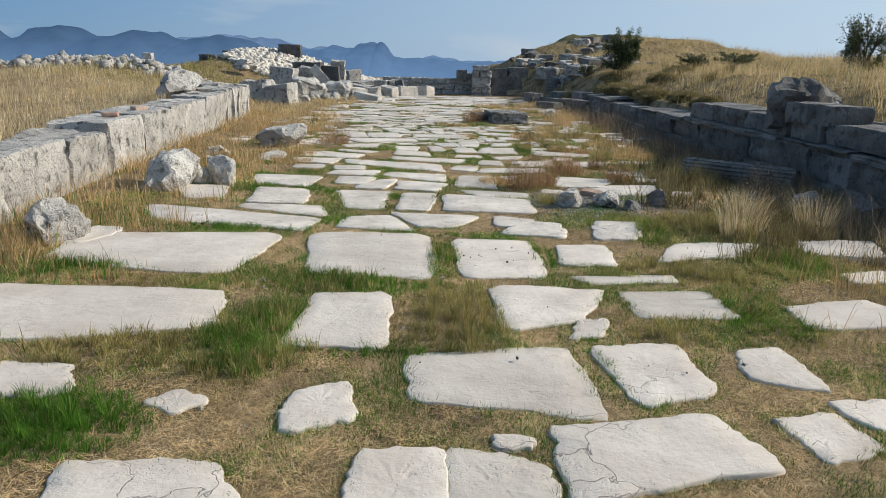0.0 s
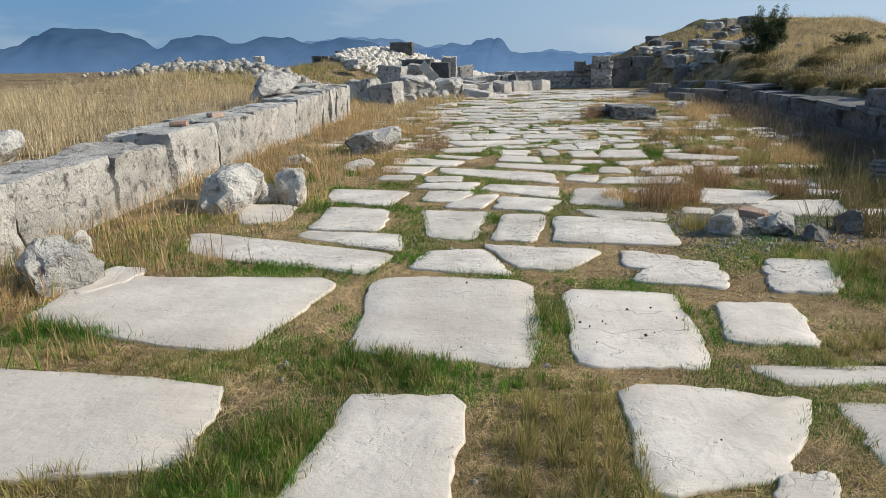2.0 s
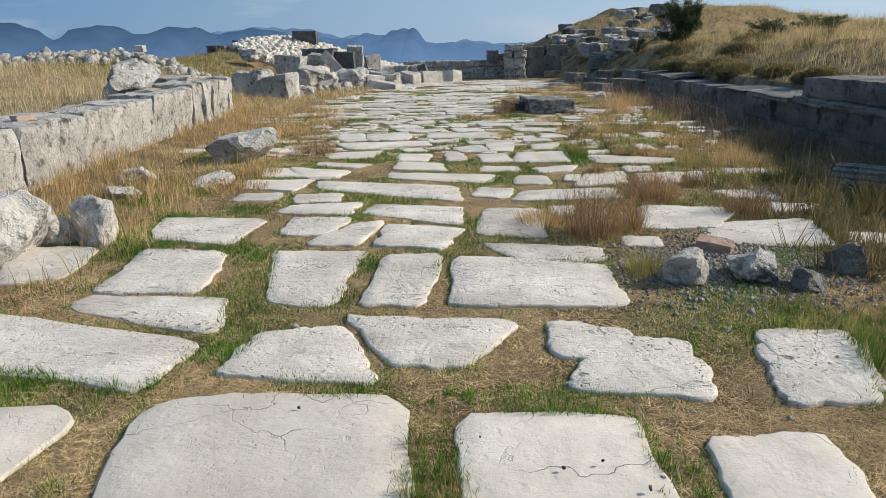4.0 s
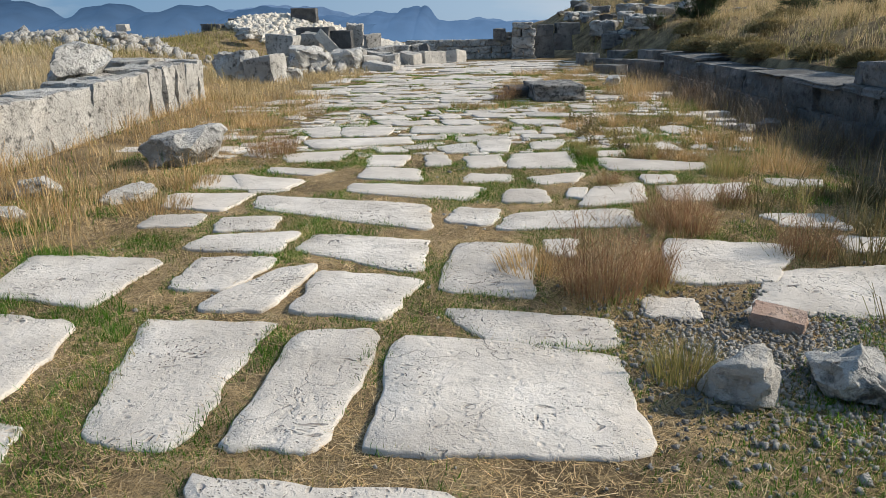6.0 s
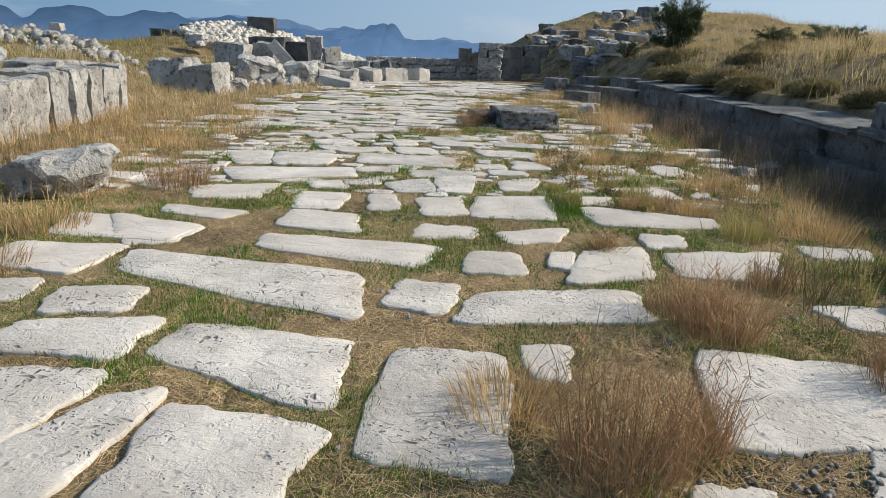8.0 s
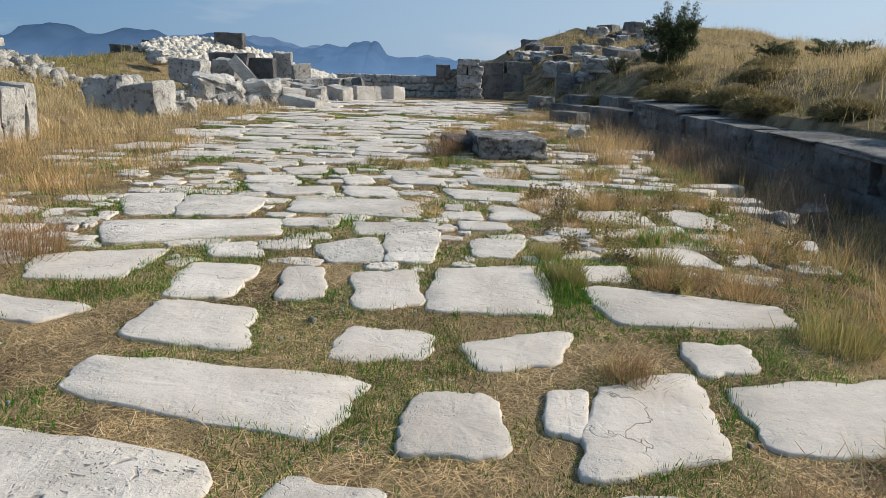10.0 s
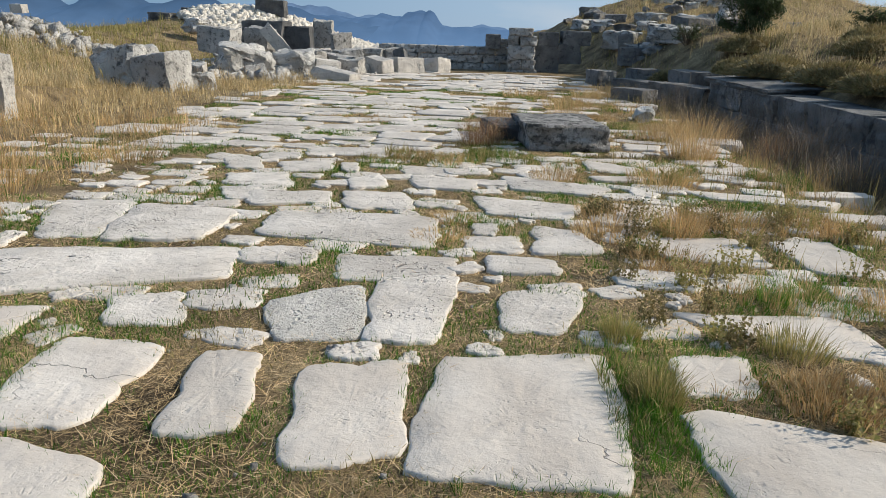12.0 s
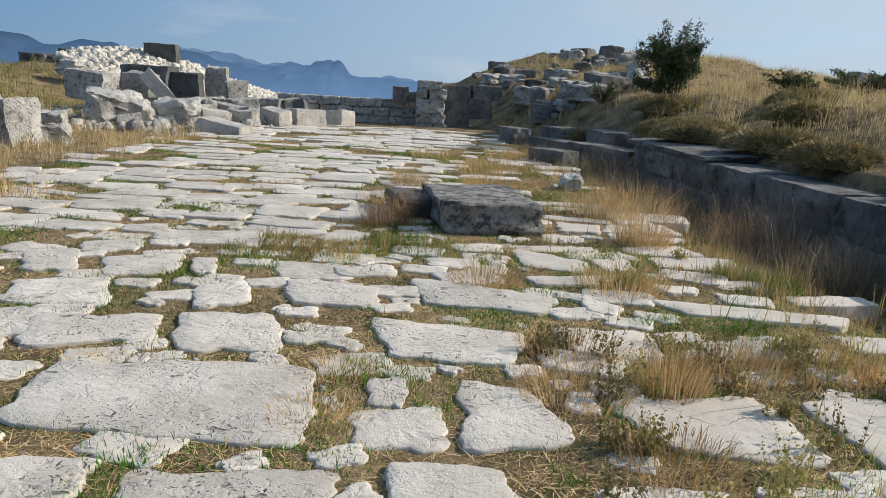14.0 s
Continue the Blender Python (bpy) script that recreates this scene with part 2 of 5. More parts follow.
PAVE = stone_mat("worn_white_limestone", (0.515, 0.455, 0.395), (0.665, 0.605, 0.535), (0.44, 0.39, 0.335), pit=0.25, lichen=0.10, crack=0.6, flake=0.03, grain=0.2, dash=0.16)
RAW = stone_mat("eroded_white_limestone", (0.49, 0.44, 0.385), (0.71, 0.65, 0.58), (0.40, 0.36, 0.31), pit=0.7, lichen=0.3, crack=0.5, flake=0.12, grain=0.42, dash=1.15)
PITTED = stone_mat("pitted_white_limestone", (0.48, 0.45, 0.40), (0.66, 0.62, 0.56), (0.34, 0.31, 0.27), pit=2.6, scale=1.5, lichen=0.6, flake=0.3, grain=0.8, dash=1.0, deep=1.6)
BLOTCH = stone_mat("blotched_grey_limestone", (0.22, 0.21, 0.20), (0.50, 0.48, 0.45), (0.12, 0.115, 0.11), pit=1.2, lichen=0.95, cover=0.47, flake=0.3, deep=2.0, dash=0.4)
PALE = stone_mat("pale_cut_limestone", (0.46, 0.43, 0.39), (0.68, 0.64, 0.58), (0.40, 0.36, 0.30), pit=0.9, lichen=0.5, flake=0.35, deep=1.7)
GREY = stone_mat("grey_weathered_limestone", (0.40, 0.385, 0.36), (0.66, 0.635, 0.59), (0.22, 0.21, 0.19), pit=1.2, scale=0.62, lichen=0.9, cover=0.53, flake=0.4, deep=1.6, dash=0.5)
DARK = stone_mat("dark_lichened_limestone", (0.06, 0.06, 0.06), (0.17, 0.165, 0.16), (0.07, 0.07, 0.07), pit=1.2, lichen=0.8)
# base colours lowered to paint in the wall's shade; the lichen is its own
WALLR = stone_mat("shade_dark_wall_limestone", (0.13, 0.127, 0.123), (0.30, 0.29, 0.275), (0.09, 0.087, 0.083), pit=1.0, scale=0.7, lichen=0.8, cover=0.52, flake=0.3, deep=1.6, dash=0.4)
MIDST = stone_mat("grey_cut_limestone", (0.33, 0.315, 0.29), (0.60, 0.57, 0.525), (0.26, 0.24, 0.21), pit=1.0, lichen=0.8, cover=0.52, flake=0.4, deep=1.8, dash=0.3)
RUBBLE = stone_mat("pale_rubble", (0.50, 0.46, 0.40), (0.70, 0.65, 0.57), (0.35, 0.30, 0.24), pit=0.5, lichen=0.15)
TERRA = stone_mat("broken_brick", (0.42, 0.27, 0.20), (0.56, 0.44, 0.36), (0.28, 0.17, 0.12), pit=0.5, lichen=0.1)
GRAVEL = stone_mat("grey_gravel", (0.20, 0.19, 0.175), (0.42, 0.40, 0.37), (0.16, 0.14, 0.12), pit=0.3, lichen=0.2)
SOIL = soil_mat()
GREEN = blade_mat("green_grass", [(0.035, 0.12, 0.008), (0.065, 0.18, 0.015), (0.11, 0.24, 0.022), (0.20, 0.27, 0.06)], 0.4)
OLIVE = blade_mat("olive_grass", [(0.16, 0.19, 0.045), (0.33, 0.28, 0.10), (0.52, 0.41, 0.19), (0.20, 0.21, 0.06), (0.42, 0.32, 0.13)], 0.35)
STRAW = blade_mat("dry_straw", [(0.42, 0.29, 0.14), (0.68, 0.51, 0.28), (0.58, 0.39, 0.18), (0.82, 0.66, 0.43)], 0.25)
TALL = blade_mat("tall_dry_grass", [(0.42, 0.32, 0.17), (0.68, 0.55, 0.34), (0.53, 0.39, 0.20), (0.78, 0.68, 0.48), (0.36, 0.29, 0.14)], 0.3)
HILLG = blade_mat("mixed_hill_grass", [(0.48, 0.35, 0.18), (0.70, 0.55, 0.31), (0.58, 0.42, 0.21), (0.38, 0.30, 0.14), (0.78, 0.64, 0.41)], 0.4)
TAWNY = blade_mat("tawny_dry_grass", [(0.40, 0.25, 0.11), (0.60, 0.42, 0.20), (0.48, 0.30, 0.13), (0.68, 0.52, 0.29), (0.25, 0.18, 0.08)], 0.3)
RUST = blade_mat("rusty_dry_stalks", [(0.22, 0.11, 0.06), (0.40, 0.23, 0.12), (0.30, 0.16, 0.085), (0.52, 0.36, 0.19), (0.24, 0.20, 0.09)], 0.2)
TWIG = blade_mat("grey_dead_twigs", [(0.12, 0.09, 0.07), (0.24, 0.19, 0.14), (0.17, 0.13, 0.09)], 0.05)
SCRUB = blade_mat("dull_scrub", [(0.10, 0.10, 0.04), (0.20, 0.165, 0.07), (0.30, 0.22, 0.10), (0.14, 0.135, 0.055)], 0.2)
CUSHION = blade_mat("cushion_plant_needles", [(0.17, 0.15, 0.06), (0.28, 0.23, 0.10), (0.38, 0.29, 0.14), (0.22, 0.17, 0.08)], 0.15)
LEAF = blade_mat("dark_shrub_leaves", [(0.04, 0.06, 0.024), (0.07, 0.095, 0.038), (0.11, 0.13, 0.06)], 0.25)
BARK = stone_mat("grey_bark", (0.09, 0.07, 0.05), (0.17, 0.14, 0.11), (0.06, 0.05, 0.04), pit=0.6, lichen=0.2)

# ---- builders ----
rng = np.random.default_rng(7)


def mesh_from(name, verts, faces, mat, smooth=False):
    me = bpy.data.meshes.new(name)
    me.from_pydata([tuple(v) for v in verts], [], faces)
    me.materials.append(mat)
    if smooth:
        me.shade_smooth()
    me.update()
    return me


def tri_mesh(name, verts, tris, mat):
    """A large mesh out of two arrays: places and triangles."""
    me = bpy.data.meshes.new(name)
    me.vertices.add(len(verts))
    me.vertices.foreach_set("co", np.asarray(verts, dtype=np.float32).ravel())
    me.loops.add(tris.size)
    me.loops.foreach_set("vertex_index", tris.astype(np.int32).ravel())
    me.polygons.add(len(tris))
    me.polygons.foreach_set("loop_start", np.arange(0, tris.size, 3, dtype=np.int32))
    me.update(calc_edges=True)
    me.materials.append(mat)
    return me


def part(name, me, parent, label="", m=None):
    ob = new(name, me)
    ob.parent = parent
    if m is not None:
        ob.matrix_basis = m
    if label:
        ob["label"] = label
    return ob


def bumps(x, y, s, k=0):
    """A smooth roll of the ground from a few waves."""
    return (np.sin(x * s + 1.3 + k) * np.cos(y * s * 0.83 + 0.4 * k) + 0.6 * np.sin(x * s * 1.9 - y * s * 1.4 + 2.1 + k) + 0.35 * np.cos(x * s * 3.3 + y * s * 2.9 + k)) / 2


def step(a, b, v):
    u = np.clip((v - a) / (b - a), 0, 1)
    return u * u * (3 - 2 * u)


def ground_z(x, y):
    x, y = np.asarray(x, float), np.asarray(y, float)
    r = np.hypot(x, y - 12)
    z = -0.219 + 0.003 * bumps(x, y, 2.3) + 0.002 * bumps(x, y, 9, 2)
    lx = np.where(y < 10.7, -4.54 - 0.12 * (y - 7.8), -4.89 - 0.09 * (y - 10.7))                     # line of the low wall
    z = z + 0.08 * step(0.85, 0.2, x - lx) * step(24, 20, y) * step(-0.1, 0.4, x - lx)
    left = 0.30 + 0.005 * np.clip(lx - x, 0, 12) + 0.05 * bumps(x, y, 0.8)
    back = step(27, 20.5, y)                         # the field behind the wall ends where the wall ends
    z = z + step(0.15, 0.6, lx - x) * back * (left + 0.219)
    z = z + step(1.5, 7, lx - x) * (1 - back) * (0.9 + 0.06 * bumps(x, y, 0.8)) * step(60, 45, y)
    z = z + 0.42 * np.exp(-((x + 15.8) / 3.6) ** 2 - ((y - 33) / 1.8) ** 2)
    # mound of rubble
    z = z + 1.75 * np.exp(-((x + 11.2) / 4.2) ** 2 - ((y - 49) / 4.5) ** 2)
    # trench before the wall on the other side, and the hill behind it
    z = z - 0.14 * step(3.6, 4.6, x) * step(30, 26, y) * step(6.2, 5.4, x)
    toe = 5.75 - 1.9 * step(27.5, 36, y) - 2.4 * step(38, 48, y)
    up = np.clip(x - toe, 0, None)
    hill = 0.72 * step(0, 0.5 + 2.0 * step(27, 33, y), up) + 0.80 * step(0.2, 3.2, up) + 0.55 * step(2.5, 12, up)
    z = z + hill * (1 + 0.05 * bumps(x, y, 0.7)) + 0.06 * bumps(x, y, 1.9, 1) * step(0.3, 2, up)
    z = z + 1.45 * step(2.2, 8, x) * step(23, 16, x) * np.exp(-((y - 51) / 7.5) ** 2)
    # the plateau ends, and the land falls to the valley
    fall = step(58, 420, r)
    return z - 150 * fall


def side_lines(parts):
    out = []
    for a, b, d in parts:
        out += list(np.arange(a, b, d))
    return np.array(out)


gx = side_lines([(-4200, -400, 380), (-400, -60, 34), (-60, -14, 2.3), (-14, -7, 0.35), (-7, 9, 0.11), (9, 20, 0.45), (20, 60, 2.5), (60, 400, 34), (400, 4201, 380)])
gy = side_lines([(-4200, -400, 380), (-400, -40, 36), (-40, -2, 1.9), (-2, 30, 0.11), (30, 56, 0.4), (56, 100, 3), (100, 420, 32), (420, 4401, 380)])
X, Y = np.meshgrid(gx, gy)
Z = ground_z(X, Y)
gv = np.stack([X.ravel(), Y.ravel(), Z.ravel()], 1)
nx, ny = len(gx), len(gy)
ii = (np.arange(ny - 1)[:, None] * nx + np.arange(nx - 1)[None, :]).ravel()
gt = np.concatenate([np.stack([ii, ii + 1, ii + nx + 1], 1), np.stack([ii, ii + nx + 1, ii + nx], 1)])
gm = tri_mesh("ground", gv, gt, SOIL)
gm.shade_smooth()
ground = tagged(new("ground", gm), "dry brown earth under thin straw and grass", "ground", kind="structure")

# ---- far mountains ----


def ridge(name, y0, y1, x0, x1, peaks, col, glow, seed, base=-160):
    """A range of mountains: peaks are (x, height, half width)."""
    xs = np.linspace(x0, x1, 420)
    ys = np.linspace(0, 1, 9)
    vs, fs = [], []
    h = np.zeros_like(xs)
    for px, ph, pw in peaks:
        h = np.maximum(h, ph * np.exp(-np.abs((xs - px) / pw) ** 2.6))
    h = h + 5 * np.sin(xs * 0.021 + seed) + 3.4 * np.sin(xs * 0.057 + 2 * seed) + 1.8 * np.array([noise.fractal(Vector((x * 0.03, seed * 9, 0)), 1.0, 2.0, 5) for x in xs])
    for j, u in enumerate(ys):
        k = math.sin(u * math.pi / 2) ** 0.8
        for i, x in enumerate(xs):
            vs.append((x, y0 + (y1 - y0) * u + 40 * math.sin(x * 0.01 + j), base + (h[i] - base) * k + (5 * math.sin(x * 0.05 + j * 1.7) if 0 < j < 8 else 0)))
    for j in range(8):
        for i in range(419):
            a = j * 420 + i
            fs.append((a, a + 1, a + 421, a + 420))
    ob = new(name, mesh_from(name, vs, fs, painted_haze_mat(name + "_haze", col, glow), True))
    return tagged(ob, "distant mountain range with blue haze painted on as glow", "mountain", kind="structure")


# each range glows in its own painted haze tone, paler with distance
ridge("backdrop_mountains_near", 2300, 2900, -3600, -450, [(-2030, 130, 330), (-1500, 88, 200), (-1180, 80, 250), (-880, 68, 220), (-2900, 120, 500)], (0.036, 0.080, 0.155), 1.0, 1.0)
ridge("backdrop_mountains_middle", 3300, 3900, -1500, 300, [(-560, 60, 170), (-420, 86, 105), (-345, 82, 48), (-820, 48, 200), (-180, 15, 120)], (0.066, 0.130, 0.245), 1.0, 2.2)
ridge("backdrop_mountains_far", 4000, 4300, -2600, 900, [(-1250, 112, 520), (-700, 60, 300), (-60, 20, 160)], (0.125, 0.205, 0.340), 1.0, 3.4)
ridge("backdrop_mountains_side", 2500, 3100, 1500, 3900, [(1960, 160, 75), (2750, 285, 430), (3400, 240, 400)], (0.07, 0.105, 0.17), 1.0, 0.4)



def far_hill():
    """A low green hill some way behind the ruins."""
    n = 60
    vs, fs = [], []
    for j in range(n):
        for i in range(n):
            u, w = i / (n - 1) * 2 - 1, j / (n - 1) * 2 - 1
            x, y = 21 + 24 * u, 92 + 22 * w
            h = 5.5 * math.exp(-((x - 21) / 11.5) ** 4 - ((y - 92) / 11) ** 2) + 0.5 * noise.fractal(Vector((x * 0.3, y * 0.3, 2)), 1.0, 2.0, 5)
            vs.append((x, y, float(ground_z(x, y)) - 0.6 + h * min(1, 6 * (1 - abs(u)), 6 * (1 - abs(w)))))
    for j in range(n - 1):
        for i in range(n - 1):
            a = j * n + i
            fs.append((a, a + 1, a + n + 1, a + n))
    ob = new("backdrop_hill", mesh_from("backdrop_hill", vs, fs, SCRUB, True))
    return tagged(ob, "low dull green hill behind the ruins", "hill", kind="structure")


far_hill()

# ---- paving ----
SLABS = []
pavement = tagged(new("pavement"), "ancient road of irregular white limestone slabs with grass in the joints", "pavement", kind="structure")


def slab_mesh(w, d, skew, k1, k2, seed, mat, thick=0.16, wild=0.0):
    """A worn slab with an uneven outline, rounded edges and a slightly hollowed top."""
    r = random.Random(seed)
    q = [(-w / 2 + skew + -k1, d / 2 - k2), (w / 2 + skew + k1, d / 2 + k2), (w / 2 - skew - k1, -d / 2 - k2), (-w / 2 - skew + k1, -d / 2 + k2)]
    size = min(w, d)
    per = 13
    n = 4 * per
    cen = Vector((0, 0))
    for c in q:
        cen += Vector(c) / 4
    pts = []
    for i in range(4):
        a, b = Vector(q[i]), Vector(q[(i + 1) % 4])
        side = Vector(((b - a).y, -(b - a).x)).normalized()
        side = -side if side.dot((a + b) / 2 - cen) < 0 else side
        bulge = r.uniform(-0.01, 0.03) * min(1, (b - a).length)
        notch, nd = r.uniform(0.2, 0.8), r.choice((0, 0, 0.02, 0.035, 0.07 * wild))
        ph, fr = r.uniform(0, 6), r.uniform(5, 9)
        for j in range(per):
            t = j / per
            off = 0.022 * min(1, size * 3) - min(1, size * 2.2) * nd * max(0, 1 - abs(t - notch) * 9) + bulge * math.sin(t * math.pi) + (0.010 + 0.008 * size) * math.sin(ph + fr * t) * math.sin(t * math.pi) + (r.uniform(-0.011, 0.011) * (1 + 1.4 * wild) + wild * 0.022 * math.sin(ph * 3 + 13 * t)) * min(1, size * 2.2)
            pts.append(a.lerp(b, t) + side * off)
    for _ in range(1):                                # worn corners
        near = [p.copy() for p in pts]
        for i in range(4):
            k = i * per
            worn = r.choice((0.0, 0.05, 0.15, 0.3, 0.5))
            for o, f in ((0, 1.0), (1, 0.3), (-1, 0.3)):
                m = (k + o) % n
                pts[m] = near[m].lerp((near[(m - 2) % n] + near[(m + 2) % n]) / 2, worn * f)
    ring = pts
    verts, faces = [], []
    tilt = (r.uniform(-0.009, 0.009), r.uniform(-0.009, 0.009))
    lift = r.uniform(-0.009, 0.005 + 0.012 * wild)

    def level(p):
        return lift + tilt[0] * (p - cen).x + tilt[1] * (p - cen).y
    bev = min(0.015, size * 0.06)
    jag = [r.uniform(0.5, 1.5) for _ in range(n)]
    for inset, z, rough in ((0.0, -thick, 0), (0.0, -0.013, 0.005), (0.35, -0.003, 0.002), (1.0, 0.0, 0.001)):
        for i, p in enumerate(ring):
            c = p + (cen - p).normalized() * bev * inset * jag[i]
            verts.append((c.x, c.y, z + level(c) + r.uniform(-rough, rough)))
    for f in (0.62, 0.3):
        for i, p in enumerate(ring):
            c = cen.lerp(p, f)
            verts.append((c.x, c.y, level(c) - 0.003 * (1 - f) + r.uniform(-0.002, 0.003) * (1 + 2 * wild)))
    verts.append((cen.x, cen.y, level(cen) - 0.003))
    for k in range(5):
        for i in range(n):
            a, b = k * n + i, k * n + (i + 1) % n
            faces.append((b, a, a + n, b + n))
    for i in range(n):
        faces.append((5 * n + (i + 1) % n, 5 * n + i, 6 * n))
    me = mesh_from("slab", verts, faces, mat, True)
    return me


def slab(x, y, w, d, turn, skew=0.0, k1=0.0, k2=0.0, z=-0.2):
    """A paving slab round (x, y): width, depth, turn in degrees, lean of its sides and two tapers."""
    SLABS.append((x, y, w, d, turn, skew, k1, k2, z))


slab(-1.21, 2.51, 0.74, 0.46, 3, -0.06, -0.04, -0.01)
slab(0.27, 2.61, 0.45, 0.50, -7, -0.04, -0.00, -0.04)
slab(-0.17, 2.61, 0.38, 0.55, 4, 0.03, -0.01, 0.01)
slab(1.00, 2.94, 0.92, 0.54, 14, 0.02, -0.04, -0.02)
slab(0.35, 2.98, 0.18, 0.10, -1, 0.00, 0.01, -0.01)
slab(1.90, 3.14, 0.34, 0.36, 20, 0.03, -0.01, -0.01)
slab(-0.61, 3.30, 0.33, 0.39, 26, 0.06, -0.02, 0.01)
slab(-1.34, 3.32, 0.20, 0.22, 47, -0.02, -0.00, -0.00)
slab(2.25, 3.37, 0.27, 0.27, 11, 0.02, 0.04, -0.00)
slab(-2.29, 3.52, 0.57, 0.42, 8, -0.08, 0.03, -0.03)
slab(0.32, 3.69, 0.98, 0.74, 1, -0.02, -0.01, 0.09)
slab(1.25, 3.84, 0.51, 0.72, 15, 0.05, 0.01, -0.04)
slab(1.98, 3.95, 0.33, 0.51, -4, -0.01, -0.03, 0.05)
slab(1.00, 4.50, 0.21, 0.30, 13, 0.09, -0.01, -0.01)
slab(-0.67, 4.59, 0.59, 1.02, 3, 0.02, -0.02, 0.02)
slab(-2.66, 4.64, 2.23, 1.04, 4, -0.31, 0.24, -0.16)
slab(2.93, 4.89, 0.79, 0.46, 12, 0.02, -0.03, 0.03)
slab(0.76, 4.95, 0.72, 0.79, 8, 0.12, 0.08, -0.08)
slab(1.75, 5.05, 0.71, 0.57, 4, -0.00, -0.00, 0.00)
slab(1.54, 5.65, 0.80, 0.20, 7, -0.02, 0.04, -0.01)
slab(3.65, 5.87, 0.43, 0.28, 11, 0.06, 0.02, 0.02)
slab(-2.56, 6.26, 1.80, 1.18, -3, -0.01, 0.06, 0.13)
slab(0.49, 6.27, 0.72, 1.27, 3, -0.00, 0.02, -0.02)
slab(-0.67, 6.30, 1.11, 1.43, -1, -0.08, 0.03, 0.05)
slab(1.31, 6.39, 0.46, 0.68, 3, 0.04, -0.01, 0.01)
slab(2.58, 6.66, 0.94, 0.46, 13, 0.20, -0.04, -0.05)
slab(-3.34, 6.75, 0.30, 0.46, 32, 0.09, -0.03, -0.10)
slab(3.93, 6.87, 0.76, 0.55, 2, 0.09, 0.02, 0.03)
slab(1.82, 7.34, 0.46, 0.61, 2, 0.08, 0.04, -0.01)
slab(0.99, 7.42, 0.52, 0.63, -9, 0.03, -0.06, -0.00)
slab(1.88, 7.49, 0.44, 0.67, 1, 0.05, 0.03, -0.01)
slab(-0.77, 7.53, 0.62, 0.61, 0, -0.06, -0.09, 0.05)
slab(-2.37, 7.64, 2.02, 0.60, -15, -0.14, 0.12, -0.02)
slab(0.73, 7.70, 0.34, 0.43, -20, -0.01, 0.06, 0.01)
slab(-0.09, 7.70, 0.68, 0.62, -3, -0.03, 0.17, -0.01)
slab(-1.89, 8.19, 1.03, 0.38, -13, -0.08, -0.05, 0.08)
slab(0.54, 8.73, 1.07, 0.92, -5, -0.05, 0.00, -0.06)
slab(-0.35, 8.80, 0.39, 1.09, 4, 0.06, 0.01, 0.02)
slab(-1.02, 8.87, 0.57, 1.19, -5, -0.12, 0.08, 0.02)
slab(-2.10, 8.97, 0.69, 0.99, -4, -0.10, 0.00, -0.02)
slab(-3.14, 9.14, 0.56, 0.88, 9, -0.09, 0.09, -0.05)
slab(0.73, 9.41, 0.76, 0.38, -5, -0.09, 0.07, -0.02)
slab(1.48, 9.72, 0.28, 0.27, -2, 0.01, -0.01, -0.00)
slab(3.29, 9.84, 0.31, 0.28, -7, 0.04, 0.03, -0.01)
slab(-0.35, 9.89, 0.63, 0.65, -12, -0.03, 0.04, -0.01)
slab(-0.93, 10.00, 0.32, 0.70, 10, 0.17, -0.04, 0.04)
slab(2.56, 10.02, 0.91, 0.79, -0, 0.15, -0.07, 0.05)
slab(-2.28, 10.15, 0.87, 0.81, -8, -0.10, 0.07, 0.04)
slab(-1.32, 10.26, 0.46, 0.59, 1, 0.04, 0.05, 0.01)
slab(0.47, 10.42, 0.55, 0.98, -7, -0.03, -0.01, 0.02)
slab(2.04, 10.55, 0.74, 0.83, -4, 0.11, 0.06, -0.05)
slab(-0.46, 10.81, 0.99, 0.54, -20, -0.09, -0.05, 0.07)
slab(0.97, 10.86, 0.21, 0.38, -2, 0.00, 0.03, 0.02)
slab(3.16, 10.93, 0.38, 0.37, -8, 0.04, 0.05, 0.01)
slab(-1.41, 10.95, 0.72, 0.40, 1, 0.03, 0.00, 0.05)
slab(-1.54, 11.46, 0.46, 0.38, 8, -0.00, 0.01, -0.01)
slab(2.96, 11.57, 0.51, 0.39, -7, -0.05, 0.01, 0.03)
slab(-2.21, 11.58, 0.45, 0.36, 9, 0.01, 0.00, 0.01)
slab(1.11, 11.62, 1.06, 0.48, 8, 0.07, -0.04, 0.02)
slab(0.32, 11.73, 0.37, 0.48, -15, -0.02, -0.01, 0.01)
slab(-0.88, 11.97, 1.72, 0.56, -18, -0.15, -0.02, 0.08)
slab(-2.23, 12.26, 0.71, 0.57, -6, -0.04, 0.05, 0.04)
slab(0.79, 12.43, 0.37, 0.47, 4, 0.02, -0.03, -0.00)
slab(1.62, 12.50, 0.56, 0.63, 21, 0.20, -0.03, 0.01)
slab(1.27, 12.54, 0.17, 0.39, -0, 0.03, 0.00, 0.02)
slab(2.44, 12.58, 0.80, 0.56, 7, 0.11, 0.06, 0.02)
slab(-0.30, 12.69, 1.31, 0.44, -12, -0.01, 0.03, 0.05)
slab(-1.83, 12.99, 0.61, 0.62, -12, -0.18, 0.17, -0.08)
slab(3.43, 12.99, 0.48, 0.32, -6, 0.01, 0.03, 0.01)
slab(-2.10, 13.06, 1.11, 0.55, -12, -0.07, 0.08, -0.04)
slab(2.16, 13.16, 0.31, 0.34, 5, 0.04, 0.01, -0.03)
slab(1.13, 13.20, 0.52, 0.34, 19, 0.07, 0.06, 0.01)
